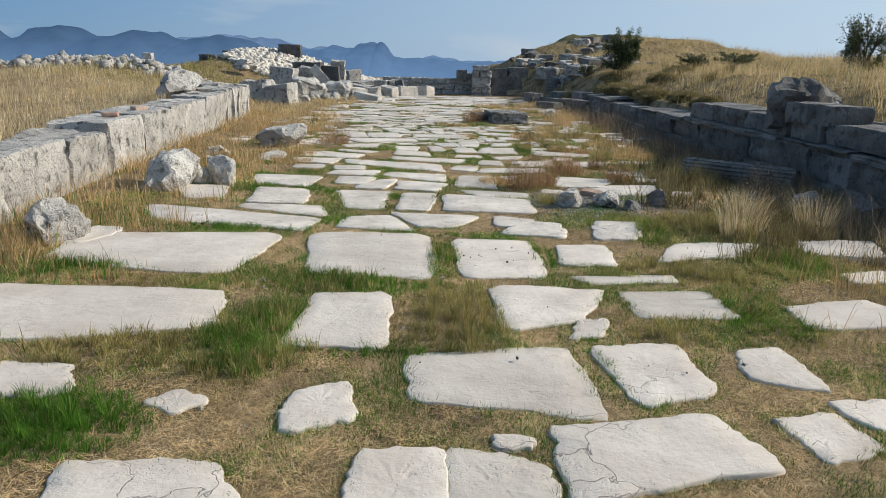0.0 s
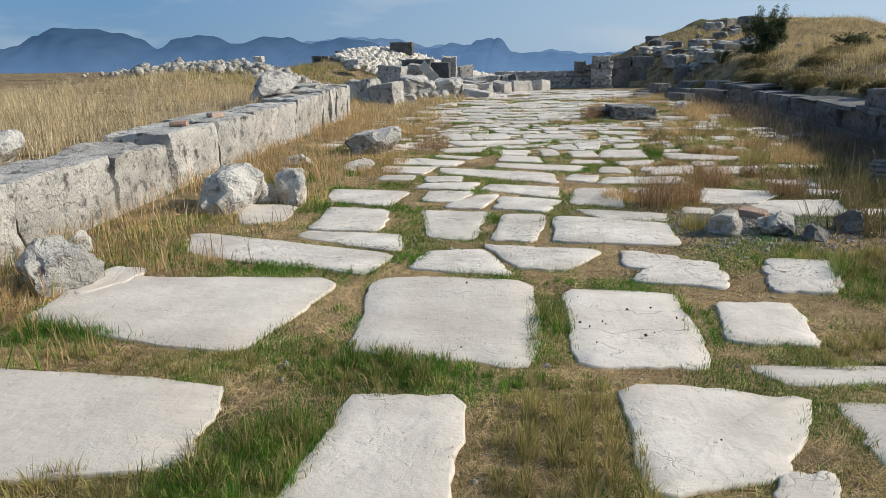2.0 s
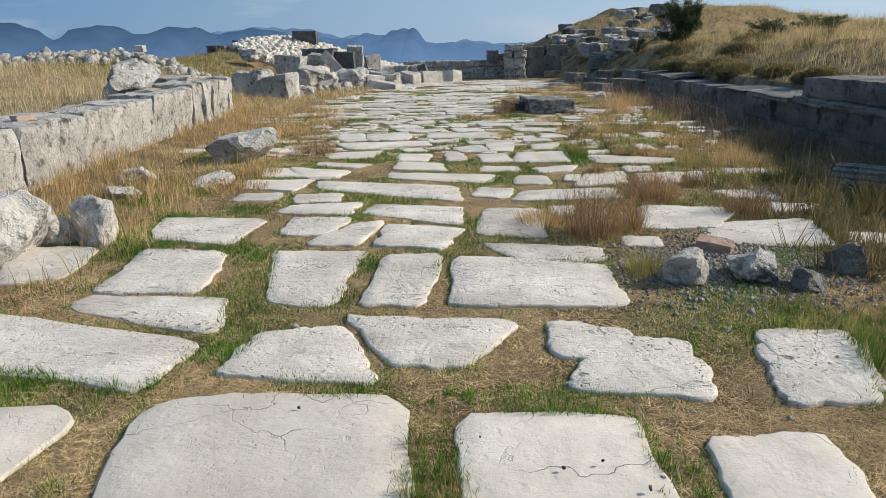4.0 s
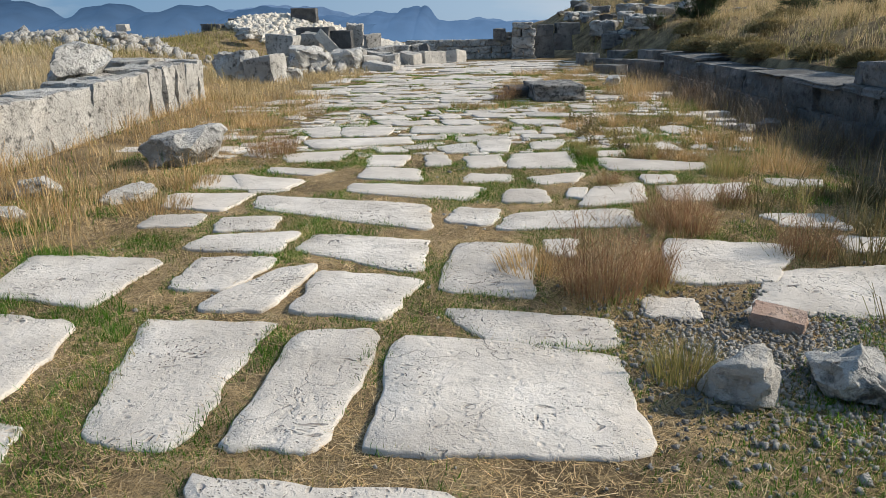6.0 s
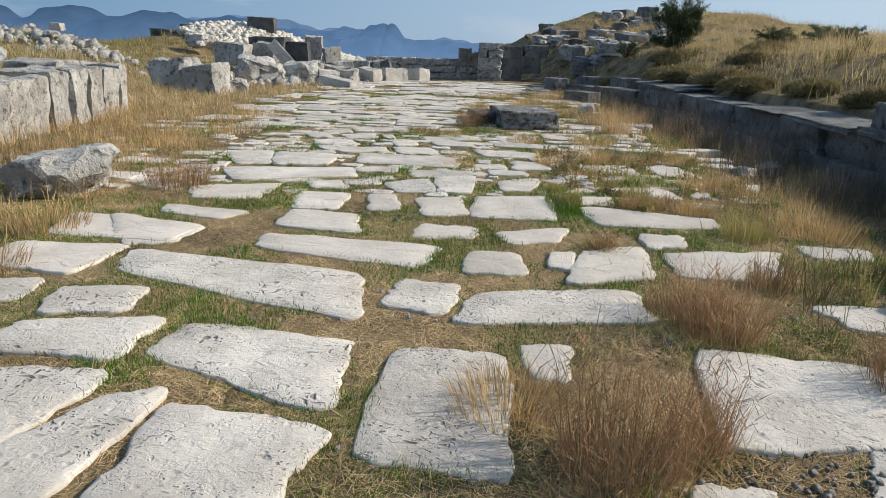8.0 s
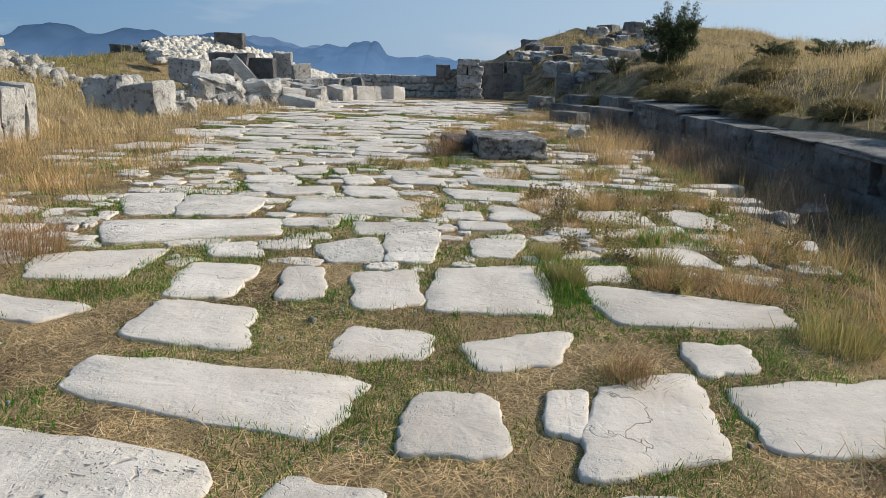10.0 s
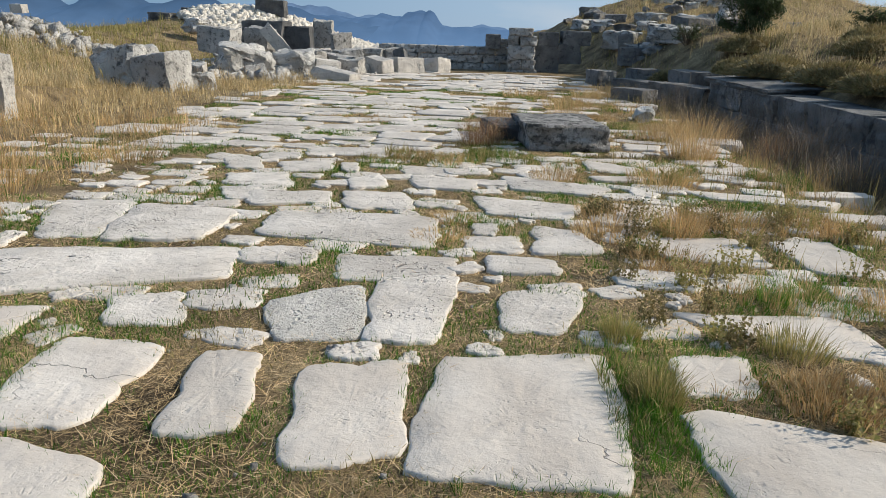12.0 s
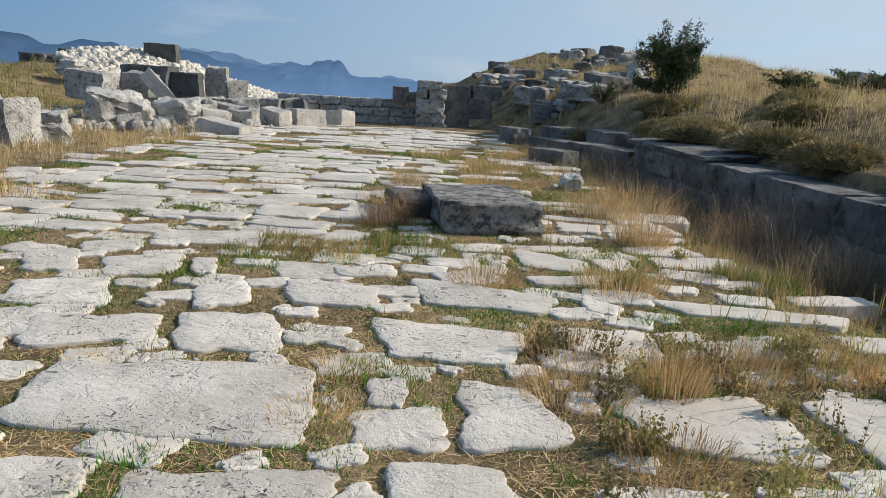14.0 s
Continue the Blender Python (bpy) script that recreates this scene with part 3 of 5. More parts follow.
slab(0.44, 13.25, 0.45, 0.37, -2, 0.02, -0.00, -0.03)
slab(-0.62, 13.48, 0.65, 0.54, -11, -0.07, -0.03, 0.01)
slab(-1.70, 13.65, 0.68, 0.28, -14, 0.00, 0.06, 0.01)
slab(2.27, 13.91, 1.12, 0.52, -7, -0.05, 0.04, -0.09)
slab(0.38, 14.19, 0.41, 0.70, 18, 0.07, 0.00, -0.01)
slab(1.05, 14.25, 0.72, 0.93, 5, 0.07, 0.00, 0.03)
slab(-0.18, 14.26, 0.26, 0.63, 7, 0.00, -0.01, -0.01)
slab(-0.77, 14.28, 0.44, 0.71, -1, -0.02, 0.02, -0.01)
slab(-1.70, 14.54, 0.73, 0.63, 13, 0.03, 0.07, 0.04)
slab(1.89, 14.65, 0.33, 0.34, 7, 0.05, 0.00, -0.00)
slab(-0.83, 15.03, 0.34, 0.40, 17, -0.02, 0.00, 0.02)
slab(0.04, 15.09, 0.46, 0.59, 26, 0.06, 0.04, 0.05)
slab(3.07, 15.13, 0.21, 0.25, 10, 0.06, 0.00, 0.00)
slab(2.41, 15.18, 0.75, 0.37, -8, -0.13, 0.05, 0.09)
slab(0.50, 15.26, 0.38, 0.87, 9, 0.07, 0.03, 0.01)
slab(1.17, 15.28, 0.35, 0.53, -1, 0.04, 0.03, 0.00)
slab(3.72, 15.63, 0.30, 0.32, -4, 0.04, 0.02, 0.00)
slab(-1.33, 15.64, 1.40, 0.68, 17, -0.01, 0.04, -0.06)
slab(0.33, 15.90, 0.70, 0.43, 7, -0.00, 0.03, -0.04)
slab(1.11, 16.03, 0.42, 0.27, 1, -0.01, -0.00, -0.02)
slab(0.92, 16.50, 0.36, 0.34, 5, 0.00, 0.01, 0.02)
slab(3.16, 16.52, 0.46, 0.74, 0, -0.03, -0.01, 0.05)
slab(2.36, 16.60, 0.69, 0.55, -1, -0.06, 0.03, 0.05)
slab(-1.41, 16.63, 0.72, 0.87, 2, -0.04, 0.05, -0.06)
slab(1.41, 16.66, 0.39, 0.60, -1, -0.03, -0.04, -0.05)
slab(-2.09, 16.67, 0.51, 1.03, 14, -0.04, 0.06, 0.00)
slab(-0.13, 16.74, 1.24, 0.68, -3, -0.03, -0.01, 0.05)
slab(0.86, 16.86, 0.16, 0.30, 3, 0.01, 0.01, 0.01)
slab(-0.99, 16.97, 0.28, 0.22, 1, -0.02, 0.05, -0.02)
slab(0.39, 17.55, 0.23, 0.14, 6, -0.04, -0.03, -0.02)
slab(1.20, 17.55, 0.78, 0.53, -11, -0.06, 0.07, -0.01)
slab(-0.80, 17.57, 0.64, 0.43, 14, -0.01, 0.01, -0.02)
slab(-0.07, 17.60, 0.53, 0.59, 4, -0.05, -0.00, 0.01)
slab(2.16, 17.61, 0.50, 0.44, -8, -0.03, 0.03, 0.02)
slab(-1.28, 17.63, 0.23, 0.44, 7, -0.07, 0.01, 0.00)
slab(-1.29, 18.24, 0.58, 0.54, 6, -0.05, -0.02, 0.05)
slab(3.38, 18.29, 1.16, 0.24, -12, -0.03, 0.09, -0.01)
slab(-0.27, 18.30, 0.34, 0.40, 39, 0.09, 0.00, 0.02)
slab(2.30, 18.31, 0.24, 0.23, -40, -0.06, 0.04, -0.02)
slab(0.46, 18.40, 0.58, 0.45, -6, -0.06, 0.03, -0.03)
slab(1.49, 18.43, 0.93, 0.45, -17, -0.06, 0.09, -0.04)
slab(3.03, 18.84, 0.28, 0.17, -3, -0.00, 0.03, -0.01)
slab(-1.01, 18.96, 0.50, 0.51, 19, 0.01, 0.03, 0.00)
slab(-0.56, 18.98, 0.15, 0.42, 9, -0.02, 0.01, 0.00)
slab(2.18, 18.98, 0.54, 0.21, 9, 0.01, 0.02, 0.00)
slab(-1.69, 18.99, 0.33, 0.57, 18, -0.02, 0.00, 0.03)
slab(0.23, 19.01, 0.51, 0.46, 3, -0.06, 0.01, -0.01)
slab(-1.46, 19.53, 0.41, 0.36, 19, 0.01, 0.01, 0.01)
slab(2.75, 19.56, 0.29, 0.35, 10, 0.04, 0.02, 0.00)
slab(2.21, 19.60, 0.56, 0.45, -23, -0.07, 0.05, -0.06)
slab(-0.79, 20.00, 0.91, 0.46, -2, -0.04, -0.02, 0.05)
FAR_ROWS = random.Random(5)
yy = 20.35
while yy < 36.5:                                       # the courses further on, broken and closely set
    dd = FAR_ROWS.uniform(0.30, 0.56)
    xx = -4.6 + 0.02 * (yy - 20) + FAR_ROWS.uniform(0, 0.5)
    while xx < 3.6:
        ww = FAR_ROWS.uniform(0.3, 0.95)
        if FAR_ROWS.random() < (0.82 if -3.4 < xx < 1.4 else 0.55) and not (1.0 < xx + ww / 2 < 2.7 and 20.2 < yy < 22.4):
            slab(xx + ww / 2, yy + FAR_ROWS.uniform(-0.13, 0.13), ww, dd * FAR_ROWS.uniform(0.6, 1.2), FAR_ROWS.uniform(-15, 12), FAR_ROWS.uniform(-0.06, 0.06), FAR_ROWS.uniform(-0.04, 0.04), FAR_ROWS.uniform(-0.04, 0.04))
        xx += ww + FAR_ROWS.uniform(0.0, 0.13)
    yy += dd + FAR_ROWS.uniform(0.0, 0.07)
for k in range(46):                                    # broken pieces along the verge of the road
    fx, fy = FAR_ROWS.uniform(-4.6, -2.5), FAR_ROWS.uniform(14.5, 20.3)
    if all(abs(fx - s[0]) > (s[2] / 2 + 0.32) or abs(fy - s[1]) > (s[3] / 2 + 0.2) for s in SLABS):
        slab(fx, fy, FAR_ROWS.uniform(0.35, 0.8), FAR_ROWS.uniform(0.22, 0.4), FAR_ROWS.uniform(-12, 12), z=-0.215)
for k in range(40):
    fx, fy = FAR_ROWS.uniform(2.2, 4.4), FAR_ROWS.uniform(16.5, 22)
    if all(abs(fx - s[0]) > (s[2] / 2 + 0.36) or abs(fy - s[1]) > (s[3] / 2 + 0.2) for s in SLABS):
        slab(fx, fy, FAR_ROWS.uniform(0.35, 0.8), FAR_ROWS.uniform(0.2, 0.36), FAR_ROWS.uniform(-14, 8), z=-0.215)


def quad_of(s):
    x, y, w, d, turn, skew, k1, k2, z = s
    c, sn = math.cos(radians(turn)), math.sin(radians(turn))
    q = [(-w / 2 + skew - k1, d / 2 - k2), (w / 2 + skew + k1, d / 2 + k2), (w / 2 - skew - k1, -d / 2 - k2), (-w / 2 - skew + k1, -d / 2 + k2)]
    return [(x + c * a - sn * b, y + sn * a + c * b) for a, b in q]


QUADS = [quad_of(s) for s in SLABS]


def on_slab(px, py, grow=0.0):
    """Which of the places lie on a slab."""
    hit = np.zeros(len(px), bool)
    for s, q in zip(SLABS, QUADS):
        x, y, w, d = s[:4]
        rad = (w + d) * 0.75
        near = np.flatnonzero((np.abs(px - x) < rad) & (np.abs(py - y) < rad))
        if not len(near):
            continue
        ok = np.ones(len(near), bool)
        for i in range(4):
            (ax, ay), (bx, by) = q[i], q[(i + 1) % 4]
            ln = math.hypot(bx - ax, by - ay) + 1e-6
            ok &= ((bx - ax) * (py[near] - ay) - (by - ay) * (px[near] - ax)) / ln < grow
        hit[near[ok]] = True
    return hit


FRAGMENTS = []
for k in range(3000):                                  # broken bits that fill the wider joints
    fx, fy = FAR_ROWS.uniform(-3.6, 3.6), FAR_ROWS.uniform(14.6, 22.5)
    s = FAR_ROWS.uniform(0.07, 0.40) * (0.7 + 0.02 * fy)
    if len(FRAGMENTS) < 620 and FAR_ROWS.random() < 0.6 * (1.0 if -2.6 < fx < 1.2 else 0.45):
        ang = np.linspace(0, 2 * math.pi, 6)
        if not on_slab(fx + s * 0.45 * np.cos(ang), fy + s * 0.32 * np.sin(ang), 0.01).any() and all((fx - a) ** 2 + (fy - c) ** 2 > (0.45 * (s + e)) ** 2 for a, c, e in FRAGMENTS):
            FRAGMENTS.append((fx, fy, s))


# ---- blocks and boulders ----


def block_mesh(mat, seed, rnd=0.1, rough=0.05, cuts=9, name="block"):
    """A hewn block one metre each way, its edges worn and its faces uneven; base at z = 0."""
    r = random.Random(seed)
    bm = bmesh.new()
    bmesh.ops.create_cube(bm, size=1)
    bmesh.ops.subdivide_edges(bm, edges=bm.edges[:], cuts=cuts, use_grid_fill=True)
    off = Vector((r.uniform(0, 50), r.uniform(0, 50), r.uniform(0, 50)))
    lean = [r.uniform(-0.06, 0.06) for _ in range(4)]
    for v in bm.verts:
        p = v.co.copy()
        inner = Vector([max(-0.5 + rnd, min(0.5 - rnd, c)) for c in p])
        dlt = p - inner
        if dlt.length > 1e-6:
            p = inner + dlt.normalized() * rnd
        if cuts > 7:
            p += dlt * -0.7 * max(0, noise.noise(p * 3.3 + off)) + noise.noise_vector(p * 13 + off) * rough * 0.35
        nz = noise.noise_vector(p * 2.1 + off) * rough + noise.noise_vector(p * 5.7 + off) * rough * 0.5
        p += nz
        p.x += lean[0] * p.z + lean[1] * p.y
        p.y += lean[2] * p.z + lean[3] * p.x
        v.co = p + Vector((0, 0, 0.5))
    me = bpy.data.meshes.new(name)
    bm.to_mesh(me)
    bm.free()
    me.materials.append(mat)
    me.shade_smooth()
    me.set_sharp_from_angle(angle=radians(28))
    return me


def rock_mesh(mat, seed, cuts=15, name="boulder", sub=4, rough=0.05):
    """A broken boulder about one metre across, with flat fracture faces."""
    r = random.Random(seed)
    bm = bmesh.new()
    bmesh.ops.create_icosphere(bm, subdivisions=sub, radius=0.56)
    planes = []
    for _ in range(cuts):
        planes.append((Vector((r.gauss(0, 1), r.gauss(0, 1), r.gauss(0, 1.0))).normalized(), r.uniform(0.29, 0.47)))
    off = Vector((r.uniform(0, 50), r.uniform(0, 50), 0))
    for v in bm.verts:
        p = v.co.copy()
        for nrm, dist in planes:
            o = p.dot(nrm) - dist
            if o > 0:
                p -= nrm * o
        p *= 1.04 + 0.10 * noise.noise(p * 2.3 + off) - 0.24 * abs(noise.noise(p * 3.7 + off)) ** 1.3 - 0.10 * abs(noise.noise(p * 9 + off))
        p += noise.noise_vector(p * 3 + off) * rough + noise.noise_vector(p * 9 + off) * rough * 0.45
        p += noise.noise_vector(p * 19 + off) * rough * 0.3
        v.co = p + Vector((0, 0, 0.36))
    me = bpy.data.meshes.new(name)
    bm.to_mesh(me)
    bm.free()
    me.materials.append(mat)
    me.shade_smooth()
    me.set_sharp_from_angle(angle=radians(28))
    return me


BLOCKS = {k: [block_mesh(m, s + i, rd, rg) for i in range(5)] for k, m, s, rd, rg in (
    ("pale", PALE, 10, 0.04, 0.05), ("mid", MIDST, 30, 0.05, 0.07), ("rough", GREY, 50, 0.10, 0.16),
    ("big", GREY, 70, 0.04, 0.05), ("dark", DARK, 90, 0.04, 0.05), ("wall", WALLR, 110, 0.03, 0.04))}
ROCKS = {k: [rock_mesh(m, s + i, rough=rg) for i in range(4)] for k, m, s, rg in (("grey", GREY, 200, 0.06), ("pale", PALE, 220, 0.05), ("dark", WALLR, 240, 0.06))}


def scaled(x, y, z, sx, sy, sz, rz=0, rx=0, ry=0):
    return pose(x, y, z, rx, ry, rz) @ Matrix.Diagonal((sx, sy, sz, 1))


def stone_thing(name, me, m, label, category="stone", group=""):
    ob = new(name, me)
    ob.matrix_basis = m
    return tagged(ob, label, category, group)


# ---- low wall beside the field ----
def wall_line(y):
    return -4.54 - 0.12 * (y - 7.8) if y < 10.7 else -4.89 - 0.09 * (y - 10.7)


wall_left = tagged(new("wall_left"), "low wall of long weathered white limestone blocks", "wall", kind="structure")
wr_ = random.Random(3)
y = 0.4
k = 0
while y < 21.4:
    ln = wr_.uniform(1.0, 1.7) if y < 17.5 else wr_.uniform(0.62, 0.8)
    ln = min(ln, 21.6 - y)
    top = 0.42 + 0.012 * (y - 5) + wr_.uniform(-0.02, 0.03) + (0.07 if y > 16.6 else 0)
    m = scaled(wall_line(y + ln / 2) - 0.42, y + ln / 2, -0.4, 0.86 + wr_.uniform(-0.08, 0.06), ln - wr_.uniform(0.03, 0.08), top + 0.4 + wr_.uniform(-0.03, 0.03), 4.9 + wr_.uniform(-2, 2), 0, wr_.uniform(-2, 2))
    part("block", BLOCKS["big"][k % 5] if k % 3 else BLOCKS["mid"][k % 5], wall_left, m=m)
    y += ln
    k += 1
part("block", BLOCKS["mid"][1], wall_left, m=scaled(-6.75, 20.4, 0.35, 0.9, 1.3, 0.42, 8))
stone_thing("boulder", ROCKS["grey"][0], scaled(-6.65, 18.2, 0.42, 1.2, 1.4, 0.75, 30), "large grey weathered boulder lying on the low wall", "boulder")
for i, (bx, by) in enumerate(((-5.25, 11.3), (-5.35, 12.6))):
    stone_thing("brick_fragment", BLOCKS["mid"][i], scaled(bx, by, 0.52 + 0.01 * (by - 11), 0.24, 0.16, 0.07, 20 + 40 * i), "piece of red fired brick lying on the low wall", "brick").data = block_mesh(TERRA, 300 + i, 0.12, 0.05, 3)

# ---- wall under the hill ----
# these blocks carry part of their shade in the stone colour
wall_right = tagged(new("wall_right"), "retaining wall of large lichened limestone blocks, shade painted into their dark colour", "wall", kind="structure")
for course, (z0, z1, setback, y_end) in enumerate(((-0.60, -0.10, 0.0, 27.2), (-0.10, 0.34, 0.03, 27.2), (0.33, 0.42, -0.04, 27.4), (0.42, 0.74, 0.08, 16.6))):
    y = 2.6 + 0.4 * course
    while y < y_end:
        ln = min(wr_.uniform(0.9, 2.1), y_end + 0.1 - y)
        front = 5.62 - 0.022 * (y - 10)
        if ln > 0.3 and not (course == 2 and wr_.random() < 0.1):
            zt = z1 + wr_.uniform(-0.03, 0.03) if course > 1 else z1
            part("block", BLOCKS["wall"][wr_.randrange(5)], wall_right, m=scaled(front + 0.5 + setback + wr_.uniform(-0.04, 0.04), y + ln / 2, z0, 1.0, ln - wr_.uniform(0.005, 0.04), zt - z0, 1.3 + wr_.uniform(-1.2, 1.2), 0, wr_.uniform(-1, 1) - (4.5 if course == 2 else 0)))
        y += ln
for bx, by, bz, w, d, h, t in ((5.2, 28.6, -0.4, 0.7, 2.2, 0.55, 20), (5.7, 30.0, -0.35, 0.8, 1.2, 0.75, 12), (4.6, 30.6, -0.4, 0.6, 1.7, 0.5, 28), (5.0, 32.6, -0.3, 0.7, 1.0, 0.6, 10), (4.0, 28.3, -0.35, 0.6, 0.9, 0.4, 40), (3.9, 33.0, -0.3, 0.6, 0.9, 0.5, 15)):
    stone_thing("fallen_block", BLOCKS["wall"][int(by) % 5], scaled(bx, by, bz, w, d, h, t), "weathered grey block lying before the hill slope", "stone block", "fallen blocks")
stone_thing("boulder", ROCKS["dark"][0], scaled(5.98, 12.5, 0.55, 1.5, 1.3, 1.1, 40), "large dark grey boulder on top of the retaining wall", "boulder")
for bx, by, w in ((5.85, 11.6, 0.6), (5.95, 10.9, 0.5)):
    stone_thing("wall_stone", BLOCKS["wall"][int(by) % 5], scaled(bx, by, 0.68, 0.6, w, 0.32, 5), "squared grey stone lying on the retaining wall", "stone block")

# ---- far cross wall and pier ----
wall_far = tagged(new("wall_far"), "ruined cross wall of squared limestone blocks with a taller pier", "wall", kind="structure")
for course in range(5):
    z0 = -0.55 + 0.29 * course
    x = -6.2 + 0.25 * (course % 2)
    while x < 1.15:
        w = wr_.uniform(0.4, 0.8)
        if z0 + 0.29 < 0.75 + 0.08 * wr_.random() + 0.04 * x + (0.35 if x > 0.1 else 0):
            part("block", BLOCKS["mid"][wr_.randrange(5)], wall_far, m=scaled(x + w / 2, 39.2 + wr_.uniform(-0.04, 0.04), z0, w - 0.02, 0.6, 0.28, wr_.uniform(-1, 1)))
        x += w
z0 = -0.55
for h, ws in ((0.42, (0.6, 0.45)), (0.36, (0.5, 0.5)), (0.5, (0.95,)), (0.33, (0.4, 0.6)), (0.28, (0.85,))):
    x0 = 1.3
    for w in ws:
        part("block", BLOCKS["mid"][wr_.randrange(5)], wall_far, m=scaled(x0 + w / 2, 38.6, z0, w - 0.02, 1.0, h, wr_.uniform(-3, 3)))
        x0 += w
    z0 += h - 0.01
for bx, bz, w, h in ((2.7, -0.3, 0.9, 1.0), (3.5, 0.1, 0.8, 0.7), (2.75, 0.68, 0.7, 0.5), (3.7, 0.75, 1.0, 0.5), (0.75, 0.55, 0.55, 0.5)):
    part("block", BLOCKS["wall"][int(w * 10) % 5], wall_far, m=scaled(bx, 39.0, bz, w, 0.8, h, wr_.uniform(-4, 4)))

# ---- fallen blocks at the end of the road ----
LABELS = {"pale": "pale squared limestone block fallen beside the road", "mid": "broken limestone block in a heap of fallen masonry", "rough": "rough grey pitted limestone boulder in the heap",
          "big": "very large grey weathered stone block lying tilted", "dark": "dark lichened block on the rubble heap"}


def fallen(kind, x, y, z, w, h):
    r = random.Random(int(x * 100 + y * 7))
    me = BLOCKS[kind][r.randrange(5)]
    stone_thing("fallen_block", me, scaled(x, y + 0.3, z - 0.08, w, max(0.5, w * r.uniform(0.6, 0.9)), h + 0.08, *((r.uniform(-6, 6), 0, 0) if kind == "dark" else (r.uniform(-40, 40), r.uniform(-9, 9), r.uniform(-10, 10)))), LABELS[kind], "stone block", "fallen blocks")


fallen("rough", -6.95, 26.6, -0.30, 1.05, 0.92)
fallen("big", -5.95, 26.3, -0.33, 0.95, 0.86)
fallen("rough", -5.35, 26.8, -0.33, 0.50, 0.45)
fallen("mid", -7.57, 33.6, 0.34, 1.17, 0.68)
fallen("rough", -6.15, 31.4, -0.31, 1.38, 0.90)
fallen("rough", -4.82, 32.2, -0.20, 0.99, 0.67)
fallen("pale", -4.07, 32.6, -0.17, 0.76, 0.41)
fallen("pale", -3.45, 31.0, -0.37, 1.12, 0.43)
fallen("mid", -3.49, 33.5, -0.20, 0.78, 0.49)
fallen("pale", -2.78, 34.5, -0.28, 0.85, 0.54)
fallen("pale", -1.98, 35.3, -0.29, 0.98, 0.55)
fallen("pale", -1.10, 36.2, -0.29, 0.75, 0.52)
fallen("dark", -6.98, 36.5, 0.61, 1.40, 0.65)
fallen("dark", -5.85, 36.5, 0.35, 0.90, 0.76)
fallen("mid", -4.90, 35.0, 0.05, 0.44, 0.36)
fallen("mid", -4.47, 35.5, -0.00, 0.71, 0.28)
fallen("mid", -4.15, 37.0, 0.02, 0.79, 0.39)
fallen("mid", -3.44, 37.5, 0.11, 0.81, 0.33)
fallen("mid", -2.78, 37.6, 0.08, 0.54, 0.39)
fallen("dark", -10.29, 48.0, 1.46, 1.46, 0.81)
fallen("dark", -14.96, 46.0, 1.15, 1.07, 0.36)
fallen("dark", -13.84, 47.0, 1.34, 1.04, 0.44)
fallen("mid", -5.10, 40.0, 0.25, 0.76, 0.65)
fallen("mid", -6.31, 42.0, 0.36, 0.82, 1.03)
fallen("mid", -6.45, 29.0, -0.29, 0.53, 0.49)
fallen("mid", -6.77, 35.0, 0.45, 0.81, 0.60)
fallen("pale", -5.56, 31.0, -0.34, 0.53, 0.44)
fallen("rough", -11.64, 42.0, 0.78, 1.06, 0.47)
tr = random.Random(77)
for i in range(44):                                   # smaller tumbled blocks between the large ones
    x, y = tr.uniform(-8.2, -2.2), tr.uniform(31.2, 39.0)
    if x < -1.6 - 0.42 * (37.5 - y) and x > -9.0:
        w = tr.uniform(0.28, 0.7)
        h = w * tr.uniform(0.45, 0.8)
        kd = ("mid", "rough", "pale", "mid", "dark")[i % 5]
        stone_thing("fallen_block", BLOCKS[kd][i % 4], scaled(x, y, float(ground_z(x, y)) - 0.06 + (0.3 if i % 4 == 0 else 0) * (y > 33), w, w * tr.uniform(0.6, 1.1), h, tr.uniform(0, 180), tr.uniform(-24, 24), tr.uniform(-24, 24)), LABELS[kd], "stone block", "fallen blocks")
stone_thing("leaning_slab", BLOCKS["pale"][2], scaled(-5.5, 34.5, 0.12, 0.40, 0.2, 1.25, 8, 0, -40), "white slab leaning against dark blocks", "stone slab")
stone_thing("fallen_block", block_mesh(BLOTCH, 404, 0.05, 0.05, 9), scaled(1.75, 21.3, -0.24, 1.05, 1.3, 0.36, 8), "flat grey weathered block lying on the road", "stone block")
stone_thing("fallen_block", block_mesh(DARK, 402, 0.15, 0.08, 5), scaled(1.05, 21.7, -0.24, 0.5, 0.9, 0.26, 15), "dark broken stone beside the flat block", "stone block")
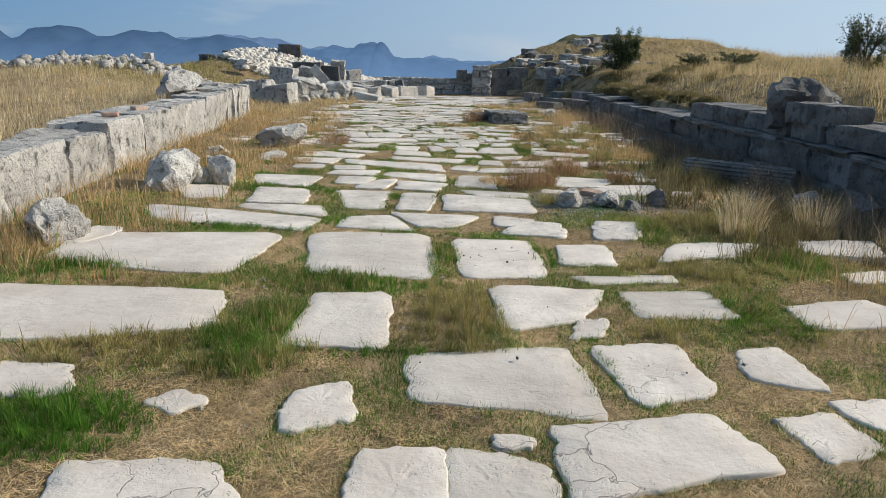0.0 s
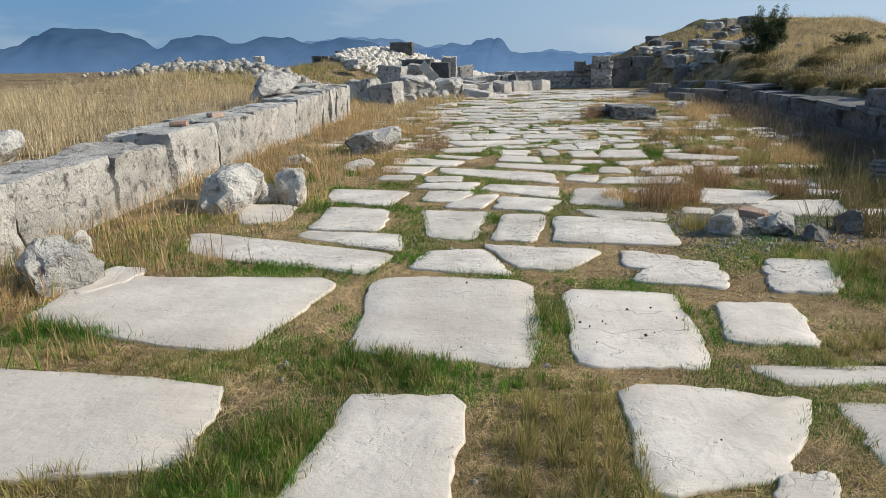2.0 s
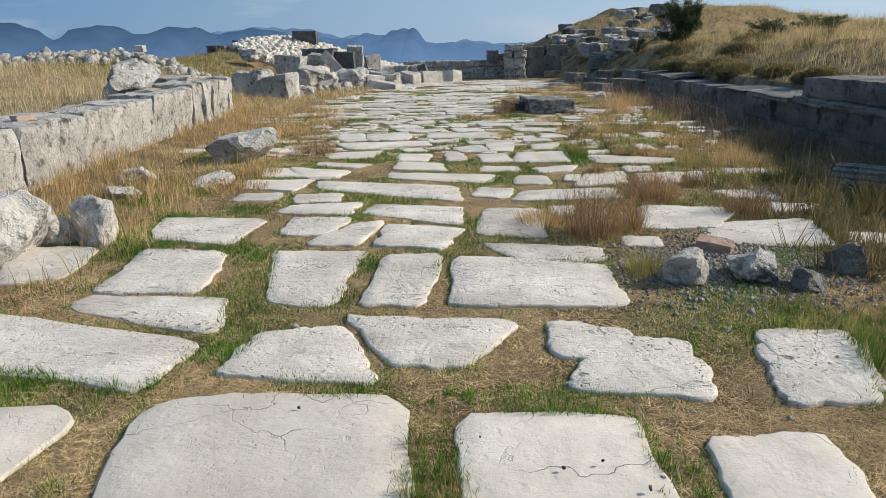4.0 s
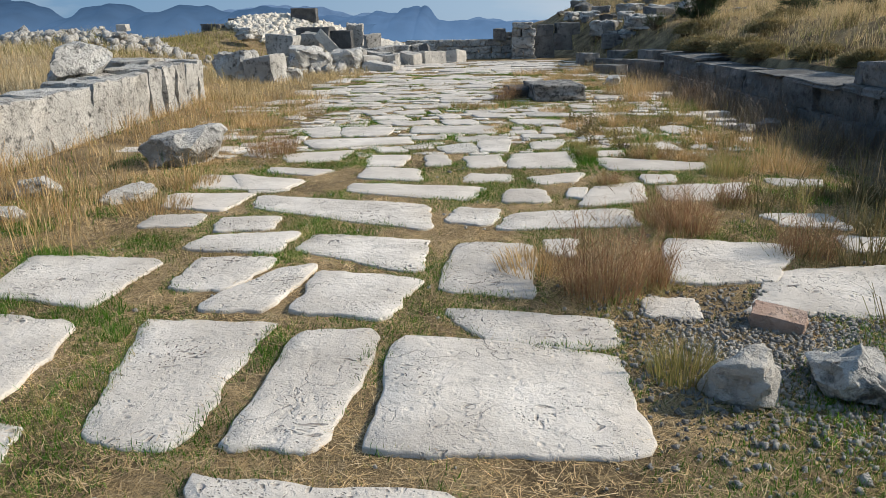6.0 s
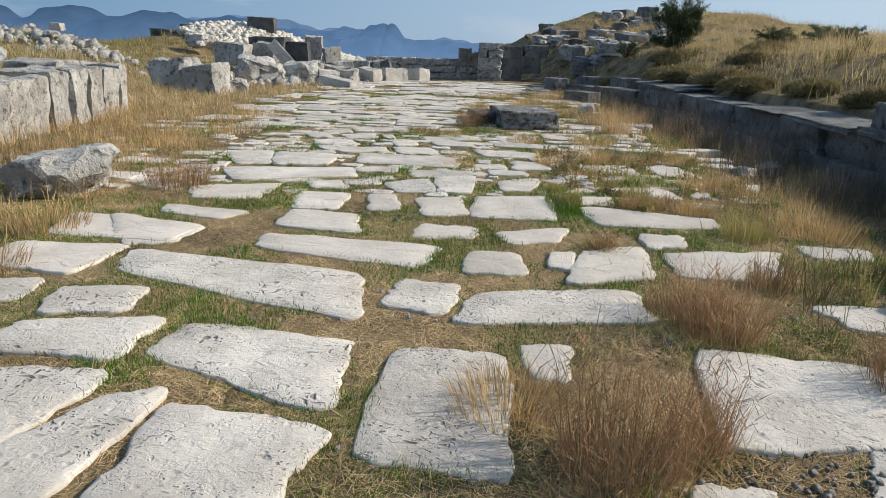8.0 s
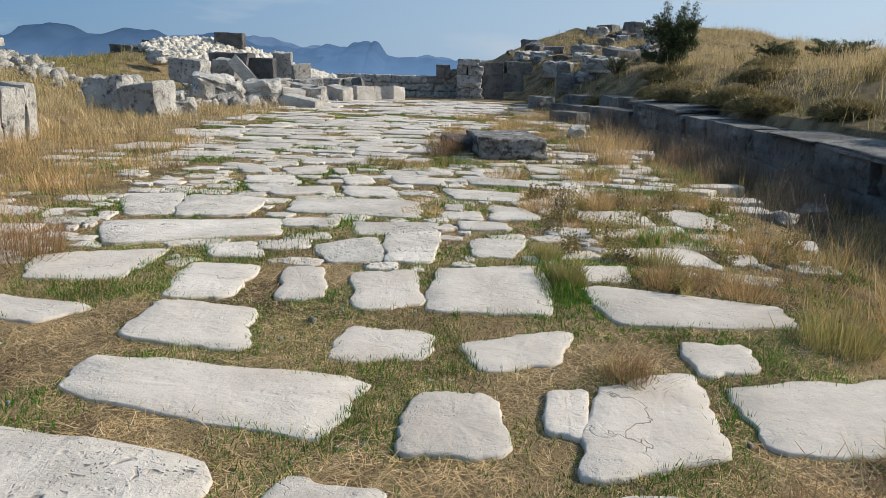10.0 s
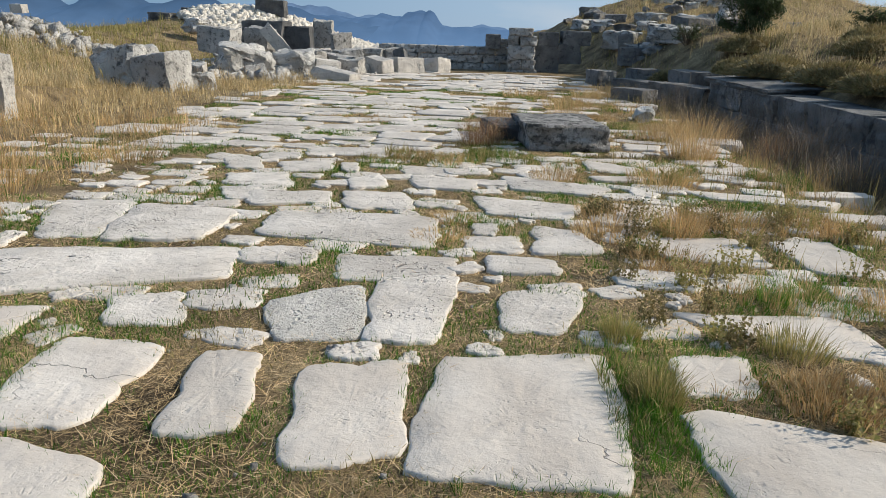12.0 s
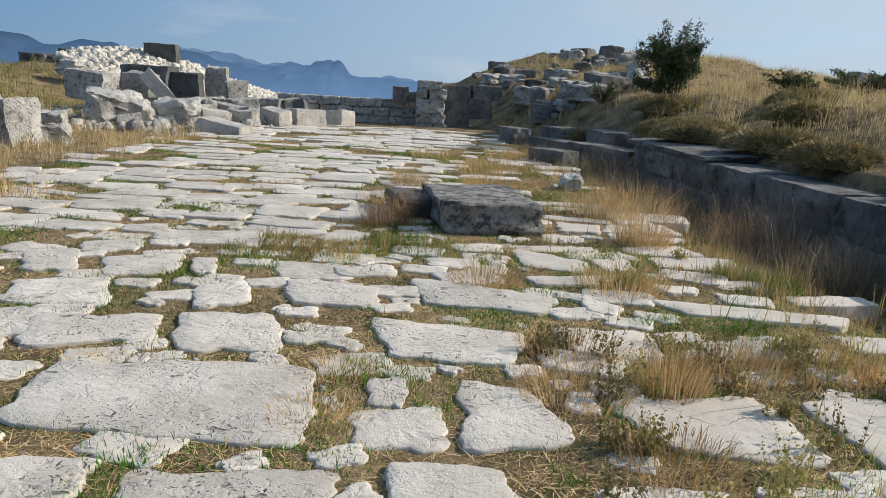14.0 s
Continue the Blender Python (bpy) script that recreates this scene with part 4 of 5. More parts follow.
for x, y, w, d, h, t, kd in ((-3.72, 9.45, 0.88, 0.80, 0.68, 35, "grey"), (-3.08, 9.85, 0.5, 0.46, 0.44, 50, "pale"), (-3.38, 9.75, 0.4, 0.3, 0.26, 10, "pale"), (-3.25, 14.4, 1.15, 0.95, 0.62, 20, "grey"), (-3.6, 6.5, 0.62, 0.45, 0.5, 25, "grey"), (-4.05, 12.6, 0.45, 0.4, 0.26, 15, "grey"), (-3.75, 11.6, 0.36, 0.3, 0.2, 65, "pale"), (-3.0, 12.4, 0.5, 0.36, 0.2, 20, "pale"), (-4.0, 7.3, 0.25, 0.25, 0.22, 25, "pale"),
                       (4.25, 17.0, 0.34, 0.3, 0.22, 10, "pale"), (4.7, 17.3, 0.5, 0.4, 0.3, 70, "dark"), (1.58, 8.72, 0.36, 0.34, 0.27, 5, "pale"), (2.05, 8.8, 0.46, 0.36, 0.27, 30, "grey"), (2.7, 8.95, 0.36, 0.3, 0.26, 80, "dark"), (2.3, 8.6, 0.3, 0.26, 0.16, 60, "dark"),
                       (4.8, 9.2, 0.5, 0.5, 0.45, 15, "dark"), (5.2, 8.7, 0.6, 0.5, 0.5, 75, "dark"), (4.4, 10.0, 0.35, 0.3, 0.25, 35, "dark"), (3.4, 24.3, 0.5, 0.4, 0.35, 30, "grey"), (-6.3, 9.0, 0.9, 0.8, 0.5, 30, "grey"), (8.25, 37.0, 1.1, 0.8, 0.9, 20, "grey")):
    z = float(ground_z(x, y)) - 0.19 * h
    stone_thing("boulder", ROCKS[kd][int(abs(x * 10 + y)) % 4], scaled(x, y, z, w, d, h * 1.15, t * 3), "broken limestone rock lying in dry grass", "rock", "rocks along the road")
hr = random.Random(21)
for i in range(58):                                   # rocks and blocks on the hillside
    x, y = hr.uniform(3.4, 10.5), hr.uniform(34, 49)
    if x < 4.2 + 0.05 * (48 - y):
        x += 1.5
    s = hr.uniform(0.3, 0.85)
    stone_thing("hillside_stone", (BLOCKS["rough"] if i % 3 == 0 else BLOCKS["wall"] if i % 3 == 1 else ROCKS["dark"])[i % 4], scaled(x, y, float(ground_z(x, y)) - 0.12 * s, s * 1.3, s, s * hr.uniform(0.5, 0.8), hr.uniform(0, 180), hr.uniform(-10, 10)), "grey weathered stone on the grassy hillside", "rock", "hillside rocks")
for i in range(14):
    x, y = hr.uniform(-19, -12.2), hr.uniform(31.5, 34)
    s = hr.uniform(0.25, 0.6)
    stone_thing("field_stone", (BLOCKS["pale"] if i % 2 else ROCKS["grey"])[i % 4], scaled(x, y, float(ground_z(x, y)) - 0.05 + 0.42 * hr.random() * (i % 3 == 0), s, s * 0.7, s * 0.6, hr.uniform(0, 180), hr.uniform(-8, 8)), "pale stone in the heap behind the field", "rock", "stones behind the field")


def column_drum():
    """Lying piece of a fluted column."""
    n, ln, rad = 72, 1.75, 0.21
    vs, fs = [], []
    rows = 9
    for j in range(rows):
        for i in range(n):
            a = 2 * math.pi * i / n
            rr = rad - 0.03 * (abs(math.sin(a * 9)) ** 0.6 < 0.62) * 1.0 + 0.008 * noise.noise(Vector((math.cos(a) * 3, math.sin(a) * 3, j * 0.7)))
            vs.append(((j / (rows - 1) - 0.5) * ln + (0.04 * noise.noise(Vector((math.cos(a) * 2, math.sin(a) * 2, j))) if j in (0, rows - 1) else 0), rr * math.cos(a), rr * math.sin(a)))
    for j in range(rows - 1):
        for i in range(n):
            a, b = j * n + i, j * n + (i + 1) % n
            fs.append((b, a, a + n, b + n))
    fs.append(tuple(range(n)))
    fs.append(tuple(reversed(range((rows - 1) * n, rows * n))))
    return mesh_from("column_drum", vs, fs, WALLR)


stone_thing("column_drum", column_drum(), pose(4.72, 11.45, -0.17, 0, 0, -42), "fallen fluted grey stone column drum lying in grass", "column")
stone_thing("brick_fragment", block_mesh(TERRA, 310, 0.08, 0.05, 4), scaled(1.98, 9.5, -0.22, 0.27, 0.17, 0.085, -25, 6, 5), "broken red and grey fired brick on gravel", "brick")


def heap(name, mat, n, place, s0, s1, label, category):
    """Many small angular stones in one mesh."""
    bm = bmesh.new()
    bmesh.ops.create_cube(bm, size=0.72)
    bmesh.ops.triangulate(bm, faces=bm.faces[:])
    bv = np.array([v.co[:] for v in bm.verts])
    bf = np.array([[v.index for v in f.verts] for f in bm.faces])
    bm.free()
    px, py, pz = place(n)
    n = len(px)
    s = s0 + (s1 - s0) * rng.uniform(0, 1, n) ** 2.4
    v = bv[None] * (1 + rng.uniform(-0.28, 0.28, (n, len(bv), 1))) * s[:, None, None] * rng.uniform(0.65, 1.25, (n, 1, 3))
    turn = rng.uniform(0, 2 * np.pi, (2, n, 1))
    c, q = np.cos(turn), np.sin(turn)
    v = np.stack([v[..., 0] * c[0] - v[..., 1] * q[0], v[..., 0] * q[0] + v[..., 1] * c[0], v[..., 2]], -1)
    v = np.stack([v[..., 0], v[..., 1] * c[1] - v[..., 2] * q[1], v[..., 1] * q[1] + v[..., 2] * c[1]], -1)
    v = v + np.stack([px, py, pz], 1)[:, None, :]
    f = bf[None] + (np.arange(n) * len(bv))[:, None, None]
    return tagged(new(name, tri_mesh(name, v.reshape(-1, 3), f.reshape(-1, 3), mat)), label, category, kind="stuff")


def on_mound(n):
    a, r = rng.uniform(0, 2 * np.pi, n), np.sqrt(rng.uniform(0, 1, n))
    x, y = -9.6 + 5.2 * r * np.cos(a) + 0.5, 47.5 + 4.2 * r * np.sin(a)
    return x, y, ground_z(x, y) + rng.uniform(0, 0.16, n)


heap("rubble_heap", RUBBLE, 12000, on_mound, 0.08, 0.42, "heap of pale broken stone rubble on a mound", "rubble")


def behind_field(n):
    x, y = rng.normal(-15.6, 2.4, n), rng.normal(32.8, 0.9, n)
    return x, y, ground_z(x, y) + rng.uniform(0, 0.12, n)


heap("field_rubble", MIDST, 800, behind_field, 0.10, 0.5, "long heap of pale stones behind the field", "rubble")


def on_gravel(n):
    x, y = rng.normal(1.95, 0.5, n), rng.normal(9.1, 0.45, n)
    k = ~on_slab(x, y, -0.01)
    return x[k], y[k], ground_z(x[k], y[k]) + 0.006
heap("gravel", GRAVEL, 7000, on_gravel, 0.006, 0.034, "loose grey gravel beside the paving", "gravel")


def in_joints(n):
    x, y = rng.uniform(-3.6, 4, n), rng.uniform(1.5, 24, n)
    k = ~on_slab(x, y, -0.01)
    return x[k], y[k], ground_z(x[k], y[k]) + 0.004
heap("small_stones", MIDST, 1100, in_joints, 0.010, 0.045, "small pale stones in the joints of the paving", "gravel")



def near_heap(n):
    x, y = rng.uniform(-9, -2.2, n), rng.uniform(29.5, 39, n)
    k = x < -2.0 - 0.35 * (37 - y) + rng.uniform(-1, 0.6, n)
    return x[k], y[k], ground_z(x[k], y[k]) + rng.uniform(0, 0.12, k.sum())


heap("loose_rubble", MIDST, 1100, near_heap, 0.08, 0.34, "loose broken stones among the fallen blocks", "rubble")


def on_slabs(n):
    x, y = rng.uniform(-1.5, 3, n), rng.uniform(2.6, 7.2, n)
    k = on_slab(x, y, -0.05) & (rng.uniform(0, 1, n) < 0.15 + 0.85 * (np.hypot(x - 0.5, y - 6.2) < 0.7))
    return x[k], y[k], np.full(k.sum(), -0.189)


heap("droppings", DARK, 420, on_slabs, 0.010, 0.020, "small dark dry pellets scattered on the slabs", "litter")

# ---- grass ----


def line_at(y):
    return np.where(y < 10.7, -4.54 - 0.12 * (y - 7.8), -4.89 - 0.09 * (y - 10.7))


def blades(name, mat, x, y, z, h, width, lean, label, category="grass", curl=0.35, spread=None, bent=True, rise=1.0, clump=0.0):
    """A stand of blades in one mesh: each a tapered strip that bends over. clump: the distance of the tussocks that it is gathered in."""
    n = len(x)
    if clump:
        i, j = np.floor(x / clump), np.floor(y / clump)
        tone = [np.abs(np.sin(i * p + j * q + 1.7) * 43758.5453) % 1 for p, q in ((12.99, 78.23), (39.35, 11.14), (73.16, 52.24), (27.17, 91.73))]
        cx, cy = (i + 0.2 + 0.6 * tone[0]) * clump, (j + 0.2 + 0.6 * tone[1]) * clump
        away = np.hypot(x - cx, y - cy) / clump
        spread = np.arctan2(y - cy, x - cx) + rng.normal(0, 0.95, n)
        h = h * (0.45 + 0.95 * tone[2]) * (1.15 - 0.45 * np.clip(away, 0, 1))
        lean = np.clip(lean * (0.35 + 1.3 * away) + 0.25 * (tone[3] - 0.3), 0, 1.0)
        x, y = cx + (x - cx) * 0.62, cy + (y - cy) * 0.62
    a = rng.uniform(0, 2 * np.pi, n) if spread is None else spread
    dx, dy = np.cos(a), np.sin(a)
    b = rng.uniform(0, 2 * np.pi, n)
    wx, wy = np.cos(b) * width / 2, np.sin(b) * width / 2
    base = np.stack([x, y, z - 0.01], 1)
    side = np.stack([wx, wy, np.zeros(n)], 1)
    tip = base + np.stack([dx * lean * h, dy * lean * h, rise * h * np.sqrt(np.clip(1 - lean ** 2 * 0.8, 0.05, 1))], 1)
    if not bent:
        v = np.stack([base - side, base + side, tip], 1).reshape(-1, 3)
        f = np.arange(3 * n).reshape(-1, 3)
    else:
        mid = base + np.stack([dx * lean * h * curl, dy * lean * h * curl, h * 0.58], 1)
        v = np.stack([base - side, base + side, mid + side * 0.7, mid - side * 0.7, tip], 1).reshape(-1, 3)
        o = (np.arange(n) * 5)[:, None]
        f = np.stack([o + [[0, 1, 2]], o + [[0, 2, 3]], o + [[3, 2, 4]]], 1).reshape(-1, 3)
    return tagged(new(name, tri_mesh(name, v, f, mat)), label, category, kind="stuff")


def scatter(n, x0, x1, y0, y1, keep=None):
    x, y = rng.uniform(x0, x1, n), rng.uniform(y0, y1, n)
    if keep is not None:
        p = keep(x, y)
        k = rng.uniform(0, 1, n) < p
        x, y = x[k], y[k]
    return x, y


def patch(x, y, s, k=0):
    return np.clip(0.5 + 0.75 * bumps(x, y, s, k) + 0.25 * bumps(x, y, s * 3.7, k + 3), 0, 1)


def near_more(y):
    return np.clip(1.15 - y / 22, 0.25, 1)


# low green grass in the joints of the road
def joints(n, y0, y1, keep, grow):
    x, y = scatter(n, -4.1, 4.5, y0, y1, keep)
    k = ~on_slab(x, y, grow)
    return x[k], y[k]


for nm, y0, y1, n, wd in (("near", 1.0, 7.5, 620000, 0.8), ("beyond", 7.5, 15.0, 480000, 0.95), ("further", 15.0, 30.0, 480000, 1.4)):
    x, y = joints(n, y0, y1, lambda x, y: 0.9 * np.clip(patch(x, y, 2.3) * 2.6 - 1.1, 0, 1), -0.01)
    blades("joint_grass", GREEN, x, y, ground_z(x, y), rng.uniform(0.012, 0.04, len(x)) * (1 + 1.0 * patch(x, y, 2.1, 4)), rng.uniform(0.004, 0.008, len(x)) * wd, rng.uniform(0.1, 0.9, len(x)), "short green grass growing in the joints of the paving", bent=False)
    x, y = joints(n // 2, y0, y1, lambda x, y: 0.6 * np.clip(patch(x, y, 1.9, 2) * 1.9 - 0.95, 0, 1), -0.01)
    blades("olive_joint_grass", OLIVE, x, y, ground_z(x, y), rng.uniform(0.015, 0.06, len(x)) * (0.6 + 0.7 * patch(x, y, 1.7, 5)), rng.uniform(0.003, 0.006, len(x)) * wd, rng.uniform(0.1, 0.8, len(x)), "half-dry olive grass in the joints of the paving")
    x, y = joints(n, y0, y1, lambda x, y: 0.5 + 0.5 * patch(x, y, 1.1, 6), 0.0)
    blades("straw_litter", STRAW, x, y, ground_z(x, y) + 0.008, rng.uniform(0.04, 0.14, len(x)), rng.uniform(0.003, 0.006, len(x)) * wd, rng.uniform(0.85, 1.1, len(x)), "flattened dry straw between the paving slabs", bent=False, rise=rng.uniform(0.02, 0.55, len(x)))

for nm, y0, y1, n, wd in (("near", 1.0, 8.0, 420000, 1.0), ("beyond", 8.0, 20.0, 420000, 1.2)):
    x, y = joints(n, y0, y1, lambda x, y: np.clip(patch(x, y, 2.9, 5) * 3.0 - 1.35, 0, 1), -0.015)
    k = on_slab(x, y, 0.085)
    x, y = x[k], y[k]
    blades("edge_grass", GREEN, x, y, ground_z(x, y), rng.uniform(0.015, 0.065, len(x)), rng.uniform(0.0028, 0.0048, len(x)) * wd, rng.uniform(0.2, 1.0, len(x)), "fresh green grass along the edges of the slabs", bent=False)

# tall dry grass of the field and its verge
x, y = scatter(100000, -17, -5.0, 1.5, 33, lambda x, y: np.where(x < line_at(y) - 0.75, 0.3 + 0.7 * patch(x, y, 0.7), 0))
blades("field_grass", TALL, x, y, ground_z(x, y), rng.uniform(0.10, 0.42, len(x)) * (0.5 + 0.8 * patch(x, y, 1.1, 3)), rng.uniform(0.004, 0.009, len(x)), rng.uniform(0.1, 0.6, len(x)), "tall golden dry grass in the field", clump=0.34)
x, y = scatter(70000, -6, -2.4, 3, 22, lambda x, y: np.where((x > line_at(y) + 0.02), 1, 0) * np.clip((-2.3 - x - 0.02 * (y - 5)) / 0.9, 0, 1) * patch(x, y, 1.5, 3))
k = ~on_slab(x, y, 0.0)
x, y = x[k], y[k]
blades("verge_grass", TAWNY, x, y, ground_z(x, y), rng.uniform(0.05, 0.34, len(x)) * (0.5 + 0.8 * patch(x, y, 2.4, 3)), rng.uniform(0.003, 0.007, len(x)), rng.uniform(0.1, 0.7, len(x)), "dry tawny grass on the verge below the low wall", clump=0.2)
x, y = scatter(40000, -6, -2.4, 3, 22, lambda x, y: np.where((x > line_at(y) + 0.02), 1, 0) * np.clip((-2.3 - x) / 0.7, 0, 1) * patch(x, y, 1.2, 8) ** 2 * np.clip(1.4 - y / 9, 0.15, 1))
k = ~on_slab(x, y, 0.0)
x, y = x[k], y[k]
blades("verge_green", GREEN, x, y, ground_z(x, y), rng.uniform(0.06, 0.24, len(x)), rng.uniform(0.004, 0.008, len(x)), rng.uniform(0.1, 0.7, len(x)), "green grass on the verge below the low wall", clump=0.2)

x, y = scatter(60000, -11, -3.6, 20.5, 33, lambda x, y: np.clip((-3.9 - x + 0.25 * (y - 22)) / 1.5, 0, 1) * patch(x, y, 1.0, 4))
k = ~on_slab(x, y, 0.0)
x, y = x[k], y[k]
blades("end_grass", HILLG, x, y, ground_z(x, y), rng.uniform(0.06, 0.3, len(x)), rng.uniform(0.006, 0.012, len(x)), rng.uniform(0.1, 0.7, len(x)), "dry grass round the fallen blocks", clump=0.3)
# pale flowering stalks that stand above the rest
for nm, x0, x1, y0, y1, n, tall, what in (("field_stalks", -15, -5.3, 4, 30, 9000, 0.68, "tall pale seed stalks in the field"), ("verge_stalks", -5.8, -2.9, 6, 22, 2600, 0.45, "pale seed stalks on the verge"), ("hill_stalks", 6.3, 17, 12, 40, 9000, 0.62, "pale seed stalks on the hillside")):
    x, y = scatter(n, x0, x1, y0, y1, lambda x, y: np.clip(patch(x, y, 1.3, 2) * 2.2 - 0.8, 0, 1) * ((x < line_at(y) - 0.7) | (x > line_at(y) + 0.1)))
    k = ~on_slab(x, y, 0.0)
    x, y = x[k], y[k]
    blades(nm, STRAW, x, y, ground_z(x, y), rng.uniform(0.3, 1.0, len(x)) * tall, rng.uniform(0.003, 0.007, len(x)), rng.uniform(0.05, 0.6, len(x)), what, clump=0.45)
# the other side: verge, trench and hill
x, y = scatter(95000, 1.9, 5.6, 4, 33, lambda x, y: np.clip((x - 2.5 + 0.6 * bumps(x, y, 1.1, 2)) / 1.8, 0, 1) * np.clip(patch(x, y, 1.5, 1) * 1.8 - 0.55, 0, 1) * np.where((y > 6.5) & (y < 11.5), 0.35, 1))
k = ~on_slab(x, y, 0.0)
x, y = x[k], y[k]
blades("trench_grass", TAWNY, x, y, ground_z(x, y), rng.uniform(0.05, 0.30, len(x)) * (0.5 + 0.8 * patch(x, y, 2.2, 3)), rng.uniform(0.003, 0.007, len(x)), rng.uniform(0.1, 0.7, len(x)), "dry grass before the retaining wall", clump=0.26)
x, y = scatter(26000, 1.9, 5.6, 4, 33, lambda x, y: np.clip((x - 2.0) / 1.5, 0, 1) * patch(x, y, 1.4, 5) ** 2)
k = ~on_slab(x, y, 0.0)
x, y = x[k], y[k]
blades("trench_green", OLIVE, x, y, ground_z(x, y), rng.uniform(0.06, 0.3, len(x)), rng.uniform(0.004, 0.008, len(x)), rng.uniform(0.1, 0.7, len(x)), "olive green weeds before the retaining wall", clump=0.24)
x, y = scatter(230000, 4.0, 20, 4, 48, lambda x, y: np.where(x > 6.5 - 2.6 * step(27.5, 36, y), np.clip(patch(x, y, 0.8, 2) * 1.5 - 0.1, 0.05, 1) * np.clip(0.25 + (x - 6.3) / 2.5, 0.2, 1) * np.clip(1.25 - x / 28, 0.3, 1), 0))
blades("hill_grass", HILLG, x, y, ground_z(x, y), rng.uniform(0.08, 0.42, len(x)) * (0.5 + 0.8 * patch(x, y, 1.5, 6)), rng.uniform(0.005, 0.011, len(x)), rng.uniform(0.1, 0.7, len(x)), "golden dry grass on the hillside", clump=0.4)
x, y = scatter(40000, 4.0, 18, 8, 50, lambda x, y: np.where(x > 6.2 - 2.4 * step(27.5, 36, y), patch(x, y, 0.9, 7) ** 1.6, 0))
blades("hill_green", OLIVE, x, y, ground_z(x, y), rng.uniform(0.1, 0.36, len(x)), rng.uniform(0.008, 0.016, len(x)), rng.uniform(0.2, 0.8, len(x)), "olive scrub on the hillside", clump=0.5)
x, y = scatter(18000, 6.1, 20, 6, 50, lambda x, y: np.clip(patch(x, y, 3.1, 4) * 2.2 - 1.0, 0, 1) * np.clip(1.5 - (x - 6) / 5, 0.25, 1))
blades("hill_scrub", SCRUB, x, y, ground_z(x, y), rng.uniform(0.06, 0.28, len(x)), rng.uniform(0.006, 0.014, len(x)), rng.uniform(0.2, 0.8, len(x)), "dull brown and olive scrub on the hillside", clump=0.4)
x, y = scatter(42000, 2.3, 5.6, 6.2, 12.5, lambda x, y: np.clip((x - 2.4) / 0.8, 0, 1) * np.clip(patch(x, y, 1.6, 6) * 1.8 - 0.3, 0, 1))
k = ~on_slab(x, y, 0.0)
x, y = x[k], y[k]
blades("trench_scrub", SCRUB, x, y, ground_z(x, y), rng.uniform(0.06, 0.34, len(x)), rng.uniform(0.004, 0.009, len(x)), rng.uniform(0.2, 0.9, len(x)), "dark olive weeds and scrub before the wall", clump=0.24)
x, y = scatter(42000, 3.2, 5.6, 4, 28, lambda x, y: np.clip((x - 3.6) / 1.2, 0, 1) * np.clip(patch(x, y, 1.8, 9) * 2 - 0.5, 0, 1))
blades("trench_twigs", TWIG, x, y, ground_z(x, y), rng.uniform(0.2, 0.75, len(x)), rng.uniform(0.002, 0.005, len(x)), rng.uniform(0.2, 0.9, len(x)), "tangled dead twigs before the retaining wall", "twigs", clump=0.4)
x, y = scatter(26000, -16, -7, 26, 48, lambda x, y: patch(x, y, 0.9, 1))
blades("mound_scrub", OLIVE, x, y, ground_z(x, y), rng.uniform(0.12, 0.4, len(x)), rng.uniform(0.01, 0.02, len(x)), rng.uniform(0.2, 0.8, len(x)), "olive scrub on the slope below the rubble heap", clump=0.5)


def tuft(name, mat, x, y, n, rad, h0, h1, label, width=0.004, splay=0.55, category="dry shrub"):
    """A tussock: stalks that fan out from one root."""
    a, r = rng.uniform(0, 2 * np.pi, n), np.sqrt(rng.uniform(0, 1, n))
    px, py = x + rad * 0.45 * r * np.cos(a), y + rad * 0.45 * r * np.sin(a)
    me_ob = blades(name, mat, px, py, ground_z(px, py), rng.uniform(h0, h1, n), rng.uniform(width * 0.7, width * 1.3, n), np.clip(splay * r + rng.uniform(-0.1, 0.15, n), 0, 0.95), label, category, spread=a + rng.uniform(-0.6, 0.6, n))
    del me_ob["kind"]
    return me_ob


